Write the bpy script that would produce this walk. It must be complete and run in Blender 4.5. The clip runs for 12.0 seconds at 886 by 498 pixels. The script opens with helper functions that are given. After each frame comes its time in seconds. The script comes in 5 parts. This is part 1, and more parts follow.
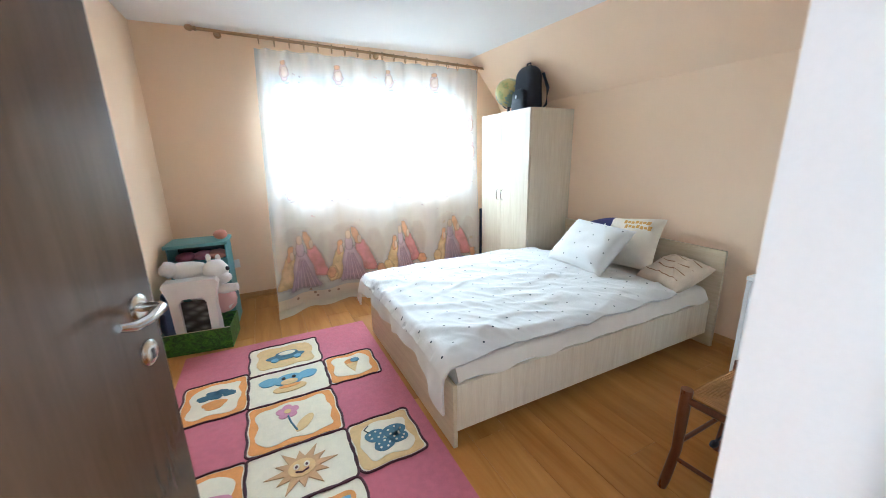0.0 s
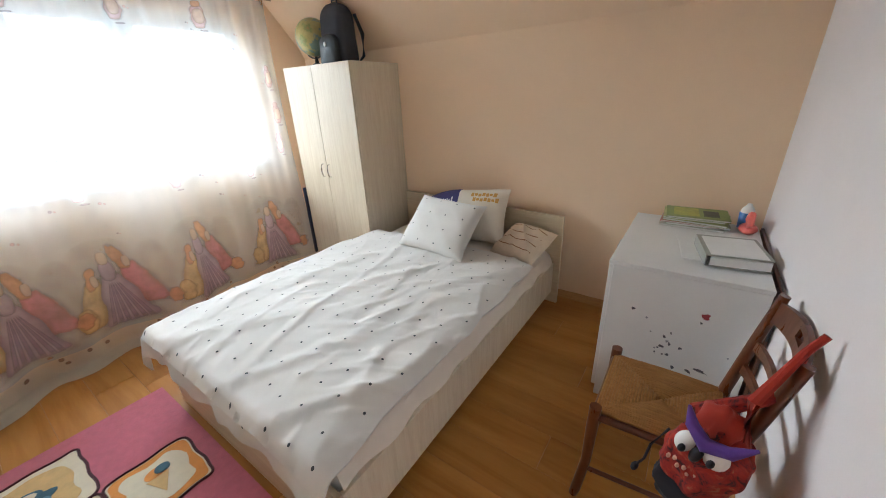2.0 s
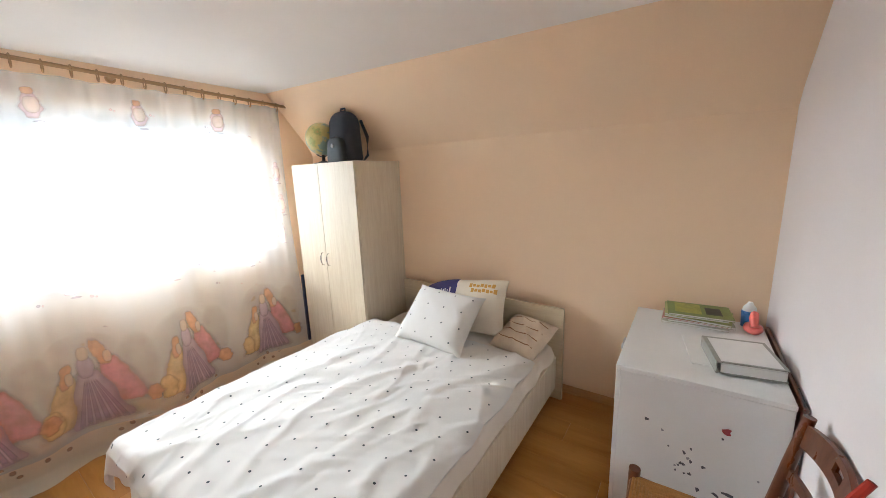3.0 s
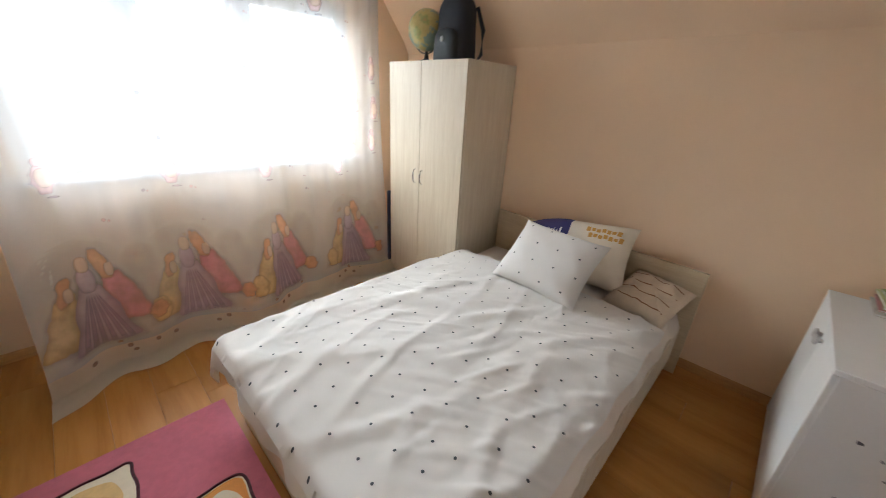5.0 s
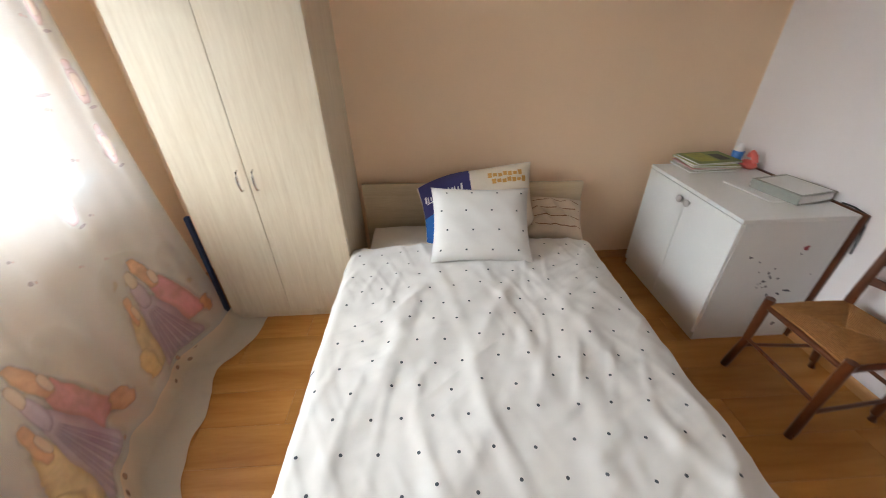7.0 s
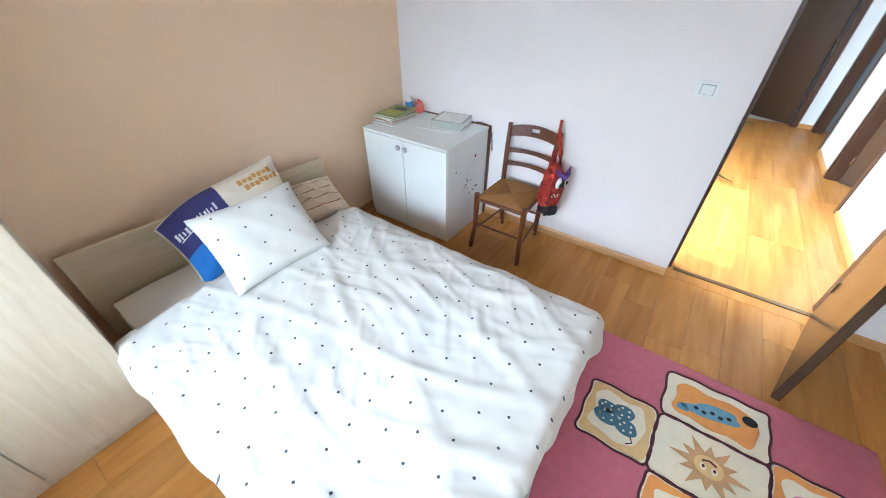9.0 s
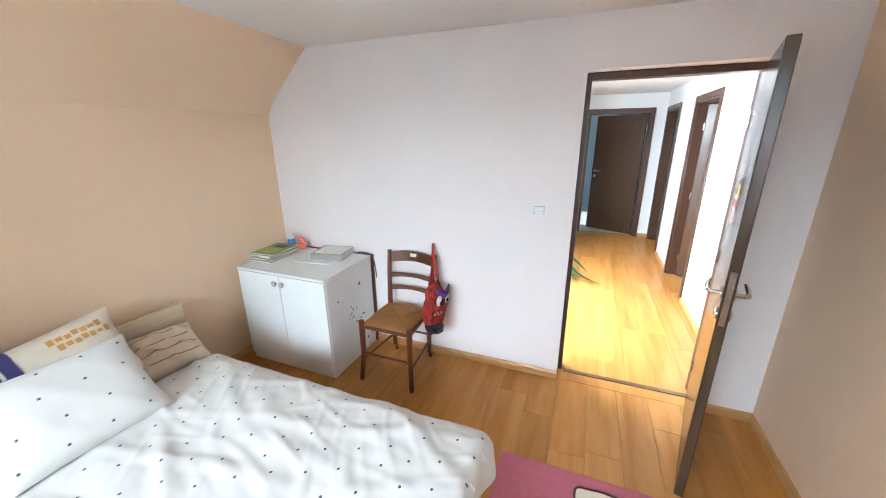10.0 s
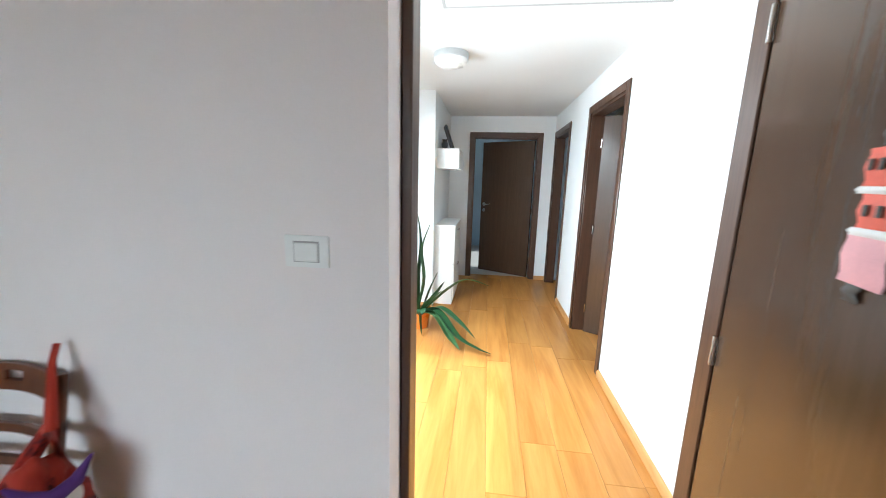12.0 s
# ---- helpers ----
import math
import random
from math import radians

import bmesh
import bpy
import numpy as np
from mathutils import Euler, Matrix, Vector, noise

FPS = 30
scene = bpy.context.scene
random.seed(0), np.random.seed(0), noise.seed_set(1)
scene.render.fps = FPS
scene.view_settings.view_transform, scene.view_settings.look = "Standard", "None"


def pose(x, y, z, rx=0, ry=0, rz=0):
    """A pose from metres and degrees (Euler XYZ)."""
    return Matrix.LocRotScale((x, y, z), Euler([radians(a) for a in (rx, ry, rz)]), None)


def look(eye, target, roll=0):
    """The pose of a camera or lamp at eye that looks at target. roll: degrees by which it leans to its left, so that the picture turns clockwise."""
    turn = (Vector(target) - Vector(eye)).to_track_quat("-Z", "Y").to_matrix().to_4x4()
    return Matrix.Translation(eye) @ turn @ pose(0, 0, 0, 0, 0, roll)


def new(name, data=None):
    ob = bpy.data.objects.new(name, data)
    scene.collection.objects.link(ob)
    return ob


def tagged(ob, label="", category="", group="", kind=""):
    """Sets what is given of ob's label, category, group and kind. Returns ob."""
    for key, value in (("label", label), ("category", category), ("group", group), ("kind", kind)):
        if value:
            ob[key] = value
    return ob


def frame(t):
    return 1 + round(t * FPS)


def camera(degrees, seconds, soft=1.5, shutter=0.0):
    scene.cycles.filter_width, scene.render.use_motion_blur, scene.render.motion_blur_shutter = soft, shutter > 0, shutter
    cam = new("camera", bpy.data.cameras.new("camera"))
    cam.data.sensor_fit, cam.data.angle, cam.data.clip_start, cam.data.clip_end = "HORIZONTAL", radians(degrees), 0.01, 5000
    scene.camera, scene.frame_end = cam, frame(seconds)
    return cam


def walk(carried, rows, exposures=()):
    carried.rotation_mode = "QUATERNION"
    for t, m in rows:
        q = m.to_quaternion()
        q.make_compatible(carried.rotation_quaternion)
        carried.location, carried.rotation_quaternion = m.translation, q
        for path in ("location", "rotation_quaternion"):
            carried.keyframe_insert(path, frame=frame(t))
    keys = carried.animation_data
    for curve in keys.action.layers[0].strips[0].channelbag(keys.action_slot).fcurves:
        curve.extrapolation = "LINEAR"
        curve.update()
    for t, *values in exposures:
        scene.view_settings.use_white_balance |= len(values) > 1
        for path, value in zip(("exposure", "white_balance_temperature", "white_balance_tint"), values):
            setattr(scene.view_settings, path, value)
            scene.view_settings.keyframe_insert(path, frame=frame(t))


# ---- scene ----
cam = camera(102.1, 12.0, soft=0.7, shutter=0.25)
PATH = [
    (0, (-0.195, -0.035, 1.348), (0.669, 1.7, 0.856), -1.3),
    (0.5, (-0.109, 0.188, 1.325), (0.912, 1.812, 0.756), -1.3),
    (1, (-0.029, 0.339, 1.313), (1.182, 1.769, 0.613), -2.5),
    (1.5, (0.053, 0.447, 1.408), (1.363, 1.695, 0.557), -4.7),
    (2, (0.08, 0.488, 1.52), (1.574, 1.56, 0.733), -2.5),
    (2.5, (0.137, 0.512, 1.551), (1.654, 1.616, 0.857), -1.8),
    (3, (0.122, 0.525, 1.631), (1.736, 1.639, 1.238), -2.1),
    (4.8, (0.091, 0.92, 1.562), (1.517, 2.151, 0.89), 1.1),
    (5, (0.163, 1.022, 1.537), (1.507, 2.286, 0.765), 3.1),
    (5.5, (0.196, 1.333, 1.607), (1.386, 2.683, 0.734), 2.7),
    (6, (0.189, 1.722, 1.642), (1.65, 2.702, 0.689), -1.1),
    (6.5, (0.254, 1.963, 1.613), (1.939, 2.472, 0.664), -2.5),
    (7, (0.295, 2.216, 1.619), (1.986, 2.157, 0.553), -1.5),
    (7.2, (0.281, 2.272, 1.619), (1.964, 2.05, 0.562), -2.8),
    (8.8, (0.32, 2.626, 1.69), (1.356, 1.42, 0.477), -0.2),
    (9, (0.389, 2.665, 1.769), (1.304, 1.378, 0.542), 0.0),
    (9.5, (0.201, 2.613, 1.708), (1.052, 1.007, 0.873), -0.8),
    (10, (0.142, 2.519, 1.727), (0.85, 0.748, 1.124), -0.5),
    (10.5, (0.109, 2.287, 1.672), (0.616, 0.435, 1.112), 0.4),
    (11, (0.105, 1.866, 1.642), (0.449, -0.069, 1.276), 2.7),
    (11.5, (0.002, 1.428, 1.53), (0.354, -0.509, 1.176), 2.0),
    (12, (-0.030, 0.96, 1.44), (0.204, -0.991, 1.063), 1.5),
]
EXPOSURES = [(0, 0.4, 5200, 1), (1, 0.15, 5200, 2), (2, -0.25, 6050, 8), (3, 0.05, 6200, 10), (5, -0.5, 6350, 11), (5.9, -0.85, 6400, 12), (6.5, -0.6, 6500, 12), (7.2, -0.3, 6300, 10),
             (9, 0.35, 5350, 4), (10.5, 0.45, 5700, 5), (11.2, 0.3, 5600, 3), (12, -0.3, 5650, 3)]
walk(cam, [(t, look(eye, target, roll)) for t, eye, target, roll in PATH], EXPOSURES)
SUN_POWER, WINDOW_POWER, HALL_POWER, OUTSIDE_GLOW = 5.0, 1950.0, 200.0, 9.0

# ---- light ----
world = bpy.data.worlds.new("sky")
scene.world = world
world.use_nodes = True
wn = world.node_tree.nodes
sky = wn.new("ShaderNodeTexSky")
sky.sky_type, sky.sun_disc = "NISHITA", False
sky.sun_elevation, sky.sun_rotation = radians(50), radians(97)
wn["Background"].inputs[1].default_value = 0.12
world.node_tree.links.new(sky.outputs[0], wn["Background"].inputs[0])


def lamp(name, kind, m, energy, color=(1, 1, 1), **more):
    data = bpy.data.lights.new(name, kind)
    data.energy, data.color = energy, color
    if kind == "AREA":
        data.shape, data.size, data.size_y = "RECTANGLE", more["size"], more["size_y"]
    if kind == "SUN":
        data.angle = radians(0.5)
    ob = new(name, data)
    ob.matrix_world = m
    return ob


lamp("sun", "SUN", look((6, -1.9, 7.2), (0, -1.15, 0)), SUN_POWER, (1, 0.96, 0.9))
lamp("window_daylight", "AREA", look((1.0, 7.4, 3.5), (1.0, 3.95, 1.6)), WINDOW_POWER, (0.88, 0.96, 1.0), size=5.0, size_y=3.2)
lamp("hall_daylight", "AREA", look((1.36, -1.15, 1.75), (0.3, -1.15, 0.2)), HALL_POWER, (0.93, 0.98, 1.0), size=1.6, size_y=1.2)


# ---- materials ----
def nodes_of(name):
    m = bpy.data.materials.new(name)
    m.use_nodes = True
    nt = m.node_tree
    return m, nt, nt.nodes["Principled BSDF"]


def node(nt, kind, **values):
    n = nt.nodes.new("ShaderNode" + kind)
    for key, value in values.items():
        n.inputs[key.replace("_", " ")].default_value = value
    return n


def coords(nt, scale=(1, 1, 1), space="Object"):
    tc = nt.nodes.new("ShaderNodeTexCoord")
    mp = nt.nodes.new("ShaderNodeMapping")
    mp.inputs["Scale"].default_value = scale
    nt.links.new(tc.outputs[space], mp.inputs["Vector"])
    return mp.outputs["Vector"]


def ramp(nt, fac, stops):
    r = nt.nodes.new("ShaderNodeValToRGB")
    while len(r.color_ramp.elements) < len(stops):
        r.color_ramp.elements.new(0.5)
    for e, (p, c) in zip(r.color_ramp.elements, stops):
        e.position, e.color = p, (*c, 1)
    nt.links.new(fac, r.inputs["Fac"])
    return r.outputs["Color"]


def mixed(nt, fac, a, b, mode="MIX"):
    mx = nt.nodes.new("ShaderNodeMix")
    mx.data_type, mx.blend_type = "RGBA", mode
    for socket, value in ((mx.inputs[0], fac), (mx.inputs[6], a), (mx.inputs[7], b)):
        if isinstance(value, bpy.types.NodeSocket):
            nt.links.new(value, socket)
        elif isinstance(value, (int, float)):
            socket.default_value = value
        else:
            socket.default_value = (*value, 1)
    return mx.outputs[2]


def bump(nt, bsdf, height, strength, distance=0.01):
    b = node(nt, "Bump", Strength=strength, Distance=distance)
    nt.links.new(height, b.inputs["Height"])
    nt.links.new(b.outputs["Normal"], bsdf.inputs["Normal"])


def tint(c, k):
    return tuple(min(1, v * k) for v in c)


def plain(name, color, rough=0.5, metal=0.0, spread=0.1, scale=18, relief=0.06, fine=120, fuzz=0.0, coat=0.0):
    """A surface with two scales of uneven colour and a fine relief."""
    m, nt, p = nodes_of(name)
    v = coords(nt)
    n1 = node(nt, "TexNoise", Scale=scale, Detail=4.0, Roughness=0.6)
    n2 = node(nt, "TexNoise", Scale=fine, Detail=3.0)
    nt.links.new(v, n1.inputs["Vector"]), nt.links.new(v, n2.inputs["Vector"])
    c = ramp(nt, n1.outputs["Fac"], [(0.3, tint(color, 1 - spread)), (0.7, tint(color, 1 + spread))])
    c = mixed(nt, 0.25, c, ramp(nt, n2.outputs["Fac"], [(0.35, tint(color, 1 - spread)), (0.65, tint(color, 1 + spread))]))
    nt.links.new(c, p.inputs["Base Color"])
    r = node(nt, "MapRange", From_Min=0.3, From_Max=0.7, To_Min=max(0.02, rough - 0.07), To_Max=min(1, rough + 0.07))
    nt.links.new(n1.outputs["Fac"], r.inputs["Value"])
    nt.links.new(r.outputs["Result"], p.inputs["Roughness"])
    p.inputs["Metallic"].default_value = metal
    p.inputs["Sheen Weight"].default_value = fuzz
    p.inputs["Coat Weight"].default_value = coat
    bump(nt, p, n2.outputs["Fac"], relief, 0.004)
    return m


def wood(name, dark, light, grain=(1, 1, 1), rough=0.45, scale=9.0, relief=0.08, per_piece=0.0, coat=0.0, fine=0.35):
    """Wood with streaks; grain is small along the fibres and large across them."""
    m, nt, p = nodes_of(name)
    v = coords(nt, grain)
    info = nt.nodes.new("ShaderNodeObjectInfo")
    add = nt.nodes.new("ShaderNodeVectorMath")
    add.operation = "MULTIPLY_ADD"
    add.inputs[1].default_value = (1, 1, 1)
    comb = nt.nodes.new("ShaderNodeCombineXYZ")
    far = nt.nodes.new("ShaderNodeMath")
    far.operation = "MULTIPLY"
    far.inputs[1].default_value = 37.0
    nt.links.new(info.outputs["Random"], far.inputs[0])
    for i in range(3):
        nt.links.new(far.outputs[0], comb.inputs[i])
    nt.links.new(v, add.inputs[0]), nt.links.new(comb.outputs[0], add.inputs[2])
    n1 = node(nt, "TexNoise", Scale=scale, Detail=6.0, Roughness=0.6, Distortion=0.4)
    n2 = node(nt, "TexNoise", Scale=scale * 7, Detail=4.0, Roughness=0.7)
    nt.links.new(add.outputs[0], n1.inputs["Vector"]), nt.links.new(add.outputs[0], n2.inputs["Vector"])
    mid = tuple((a + b) / 2 for a, b in zip(dark, light))
    c = ramp(nt, n1.outputs["Fac"], [(0.28, dark), (0.5, mid), (0.74, light)])
    c = mixed(nt, fine, c, ramp(nt, n2.outputs["Fac"], [(0.3, dark), (0.7, light)]))
    if per_piece:
        c = mixed(nt, 1.0, c, ramp(nt, info.outputs["Random"], [(0, (1 - per_piece,) * 3), (1, (1 + per_piece * 0.4,) * 3)]), "MULTIPLY")
    nt.links.new(c, p.inputs["Base Color"])
    r = node(nt, "MapRange", From_Min=0.25, From_Max=0.75, To_Min=rough + 0.08, To_Max=max(0.05, rough - 0.08))
    nt.links.new(n1.outputs["Fac"], r.inputs["Value"]), nt.links.new(r.outputs["Result"], p.inputs["Roughness"])
    p.inputs["Coat Weight"].default_value = coat
    bump(nt, p, n2.outputs["Fac"], relief, 0.002)
    return m


M_PEACH = plain("peach_wall_paint", (0.89, 0.655, 0.445), 0.75, spread=0.035, scale=1.6, relief=0.12, fine=160)
M_LILAC = plain("lilac_white_wall_paint", (0.84, 0.78, 0.762), 0.75, spread=0.03, scale=1.6, relief=0.12, fine=160)
M_WHITE = plain("white_wall_paint", (0.80, 0.82, 0.82), 0.75, spread=0.03, scale=1.6, relief=0.1, fine=160)
M_CEIL = plain("white_ceiling_paint", (0.85, 0.80, 0.75), 0.8, spread=0.03, scale=1.4, relief=0.1, fine=160)
M_FLOOR = wood("honey_laminate", (0.36, 0.137, 0.025), (0.58, 0.280, 0.075), (5, 0.5, 5), 0.30, 2.2, 0.0, 0.16, fine=0.06)
M_FLOOR.node_tree.nodes["Principled BSDF"].inputs["Specular IOR Level"].default_value = 0.18
M_FLOOR.node_tree.links.remove(M_FLOOR.node_tree.nodes["Principled BSDF"].inputs["Roughness"].links[0])
M_FLOOR.node_tree.nodes["Principled BSDF"].inputs["Roughness"].default_value = 0.30
M_JOINT = plain("dark_joint", (0.16, 0.08, 0.03), 0.7)
M_SKIRT = wood("honey_skirting", (0.44, 0.21, 0.07), (0.62, 0.34, 0.13), (3, 3, 20), 0.35, 3.0, 0.03)
M_ASH_Z = wood("pale_ash_upright", (0.60, 0.49, 0.35), (0.77, 0.68, 0.53), (16, 16, 1.0), 0.42, 2.6, 0.05)
M_ASH_X = wood("pale_ash_lengthwise", (0.56, 0.46, 0.35), (0.76, 0.69, 0.58), (1.0, 16, 16), 0.42, 2.6, 0.05)
M_ASH_Y = wood("pale_ash_crosswise", (0.52, 0.40, 0.25), (0.69, 0.57, 0.39), (16, 1.0, 16), 0.42, 2.6, 0.05)
M_DOOR = wood("dark_walnut_foil", (0.052, 0.030, 0.018), (0.088, 0.050, 0.030), (14, 14, 0.8), 0.21, 2.2, 0.012)
M_FRAME = wood("dark_frame_foil", (0.050, 0.024, 0.015), (0.10, 0.050, 0.030), (18, 18, 1.0), 0.34, 2.6, 0.05)
M_CHROME = plain("satin_steel", (0.62, 0.60, 0.57), 0.22, 1.0, spread=0.04, relief=0.02)
M_PVC = plain("white_pvc", (0.82, 0.84, 0.85), 0.35, spread=0.02, relief=0.02)
M_MELAMINE = plain("white_melamine", (0.80, 0.80, 0.78), 0.38, spread=0.025, scale=5, relief=0.03)
M_PLASTIC = plain("white_plastic", (0.82, 0.82, 0.80), 0.35, spread=0.02, relief=0.02)
M_BLACK = plain("black_plastic", (0.02, 0.02, 0.022), 0.4)

m, nt, p = nodes_of("window_glass")
p.inputs["Transmission Weight"].default_value, p.inputs["Roughness"].default_value, p.inputs["IOR"].default_value = 1.0, 0.02, 1.45
M_GLASS = m


# ---- shapes ----
def box(bm, x0, y0, z0, x1, y1, z1, bevel=0.0, segments=1):
    """An upright box with its corners at the two places given; returns its vertices."""
    m = Matrix.Translation(((x0 + x1) / 2, (y0 + y1) / 2, (z0 + z1) / 2)) @ Matrix.Diagonal((x1 - x0, y1 - y0, z1 - z0, 1))
    made = bmesh.ops.create_cube(bm, size=1, matrix=m)["verts"]
    if bevel:
        edges = list({e for v in made for e in v.link_edges})
        made = bmesh.ops.bevel(bm, geom=edges, offset=bevel, segments=segments, affect="EDGES", profile=0.7)["verts"]
    return made


def tube(bm, points, radii, sides=10, caps=True):
    """A round rod through the points."""
    pts = [Vector(p) for p in points]
    if isinstance(radii, (int, float)):
        radii = [radii] * len(pts)
    rings = []
    for i, (p, r) in enumerate(zip(pts, radii)):
        d = (pts[min(i + 1, len(pts) - 1)] - pts[max(i - 1, 0)]).normalized()
        side = d.cross(Vector((0, 0, 1)) if abs(d.z) < 0.95 else Vector((1, 0, 0))).normalized()
        up = side.cross(d)
        rings.append([bm.verts.new(p + r * (math.cos(a) * side + math.sin(a) * up)) for a in (2 * math.pi * k / sides for k in range(sides))])
    for a, b in zip(rings, rings[1:]):
        for k in range(sides):
            bm.faces.new((a[k], a[(k + 1) % sides], b[(k + 1) % sides], b[k]))
    if caps:
        bm.faces.new(rings[0][::-1]), bm.faces.new(rings[-1])


def lathe(bm, profile, centre=(0, 0, 0), sides=24, m=Matrix()):
    """A turned shape from (radius, height) pairs, about z."""
    c = Vector(centre)
    rings = [[bm.verts.new(m @ (c + Vector((r * math.cos(2 * math.pi * k / sides), r * math.sin(2 * math.pi * k / sides), z)))) for k in range(sides)] for r, z in profile]
    for a, b in zip(rings, rings[1:]):
        for k in range(sides):
            bm.faces.new((a[k], a[(k + 1) % sides], b[(k + 1) % sides], b[k]))
    bm.faces.new(rings[0][::-1]), bm.faces.new(rings[-1])


def sheet(bm, f, nu, nv, thick=0.0):
    """A grid through f(u, v), u and v from 0 to 1, with a second skin if thick."""
    g = [[bm.verts.new(f(i / nu, j / nv)) for j in range(nv + 1)] for i in range(nu + 1)]
    faces = [bm.faces.new((g[i][j], g[i + 1][j], g[i + 1][j + 1], g[i][j + 1])) for i in range(nu) for j in range(nv)]
    if thick:
        bm.normal_update()
        bmesh.ops.solidify(bm, geom=faces, thickness=thick)
    return g


def prism(bm, outline, z0, z1, m=Matrix()):
    """An upright slab with the outline of (x, y) pairs."""
    low = [bm.verts.new(m @ Vector((x, y, z0))) for x, y in outline]
    high = [bm.verts.new(m @ Vector((x, y, z1))) for x, y in outline]
    n = len(outline)
    bm.faces.new(low[::-1]), bm.faces.new(high)
    for k in range(n):
        bm.faces.new((low[k], low[(k + 1) % n], high[(k + 1) % n], high[k]))


def finished(name, bm, material, smooth=True):
    bmesh.ops.recalc_face_normals(bm, faces=bm.faces)
    me = bpy.data.meshes.new(name)
    bm.to_mesh(me)
    bm.free()
    me.materials.append(material)
    if smooth:
        me.shade_smooth()
        me.set_sharp_from_angle(angle=radians(38))
    return me


def thing(name, label, category, at=(0, 0, 0), turn=0, group="", kind=""):
    ob = new(name)
    ob.empty_display_size = 0.05
    ob.matrix_world = pose(*at, 0, 0, turn)
    return tagged(ob, label, category, group, kind)


def part(name, bm, material, parent, label="", smooth=True, m=None):
    ob = new(name, finished(name, bm, material, smooth))
    ob.parent = parent
    if m is not None:
        ob.matrix_basis = m
    return tagged(ob, label) if label else ob


def single(name, bm, material, label="", category="", at=(0, 0, 0), turn=0, group="", kind="", smooth=True):
    ob = new(name, finished(name, bm, material, smooth))
    ob.matrix_world = pose(*at, 0, 0, turn)
    return tagged(ob, label, category, group, kind)


def structure(name, bm, material, label="", smooth=False):
    return single(name, bm, material, label, name.split("_")[0], kind="structure", smooth=smooth)


def boxed(*args, **more):
    bm = bmesh.new()
    box(bm, *args, **more)
    return bm


# ---- the plan ----
WEST, EAST, SOUTH, NORTH, CEIL, RISE = -0.97, 2.645, 0.118, 3.94, 2.358, 0.028
HINGE_X, LATCH_X, DOOR_TOP = -0.70, 0.205, 2.08
HALL_W = -0.93


# ---- the large structure ----
def wall(name, material, *boxes, label=""):
    bm = bmesh.new()
    for b in boxes:
        box(bm, *b)
    return structure(name, bm, material, label)


# bedroom
wall("wall_north", M_PEACH, (WEST - 0.2, NORTH, 0, -0.05, NORTH + 0.28, 2.75), (2.05, NORTH, 0, EAST + 0.25, NORTH + 0.28, 2.75),
     (-0.05, NORTH, 0, 2.05, NORTH + 0.28, 1.03), (-0.05, NORTH, 2.2, 2.05, NORTH + 0.28, 2.75), label="peach painted plaster wall round the window")
wall("wall_east", M_PEACH, (EAST, -0.1, 0, EAST + 0.25, NORTH, 1.95), label="peach painted plaster wall under the roof slope")
wall("wall_west", M_PEACH, (WEST - 0.2, 0.0, 0, WEST, NORTH, 2.75), label="peach painted plaster wall behind the open door")
wall("wall_south", M_LILAC, (LATCH_X, 0.0, 0, EAST, SOUTH, 2.75), (WEST, 0.0, 0, HINGE_X, SOUTH, 2.75),
     (HINGE_X, 0.0, DOOR_TOP, LATCH_X, SOUTH, 2.75), label="lilac-white painted plaster wall with the doorway")
bm = bmesh.new()
box(bm, WEST - 0.2, -0.1, CEIL, 2.25, NORTH + 0.28, CEIL + 0.25)
for vert in bm.verts:
    vert.co.z += RISE * vert.co.y
structure("ceiling", bm, M_CEIL, "off-white painted flat bedroom ceiling")
bm = bmesh.new()
prism(bm, [(2.187, CEIL), (2.26, CEIL - 0.06), (EAST - 0.05, 1.98), (EAST, 1.905), (EAST + 0.05, 1.86), (EAST + 0.26, 1.86), (EAST + 0.26, CEIL + 0.25), (2.187, CEIL + 0.25)],
      0, NORTH + 0.38, pose(0, NORTH + 0.28, 0, 90))
for vert in bm.verts:
    vert.co.z += RISE * vert.co.y * max(0.0, min(1.0, (vert.co.z - 1.9) / 0.45))
structure("ceiling_slope", bm, M_PEACH, "peach painted roof slope above the bed", smooth=True)

# hall side
H2 = -0.1
wall("wall_hall_north", M_WHITE, (LATCH_X + 0.005, H2, 0, 1.75, -0.002, 2.75), (HALL_W - 0.12, H2, 0, HINGE_X - 0.005, -0.002, 2.75),
     (HINGE_X - 0.005, H2, DOOR_TOP + 0.005, LATCH_X + 0.005, -0.002, 2.75), label="white painted hall wall round the bedroom door")
wall("wall_hall_west", M_WHITE, (HALL_W - 0.12, -1.72, 0, HALL_W, H2, 2.75), (HALL_W - 0.12, -3.45, 0, HALL_W, -2.60, 2.75),
     (HALL_W - 0.12, -2.60, 2.085, HALL_W, -1.72, 2.75), (HALL_W - 0.12, -4.42, 2.085, HALL_W, -3.45, 2.75), (HALL_W - 0.12, -4.54, 0, HALL_W, -4.32, 2.085),
     label="white painted hall wall with two doorways")
wall("wall_hall_end", M_WHITE, (HALL_W, -4.54, 0, -0.72, -4.42, 2.75), (0.214, -4.54, 0, 1.75, -4.42, 2.75), (-0.72, -4.54, 2.085, 0.214, -4.42, 2.75),
     label="white painted end wall of the hall")
wall("wall_hall_nook", M_WHITE, (0.55, -4.42, 0, 1.55, -2.92, 2.75), label="white painted projecting hall wall")
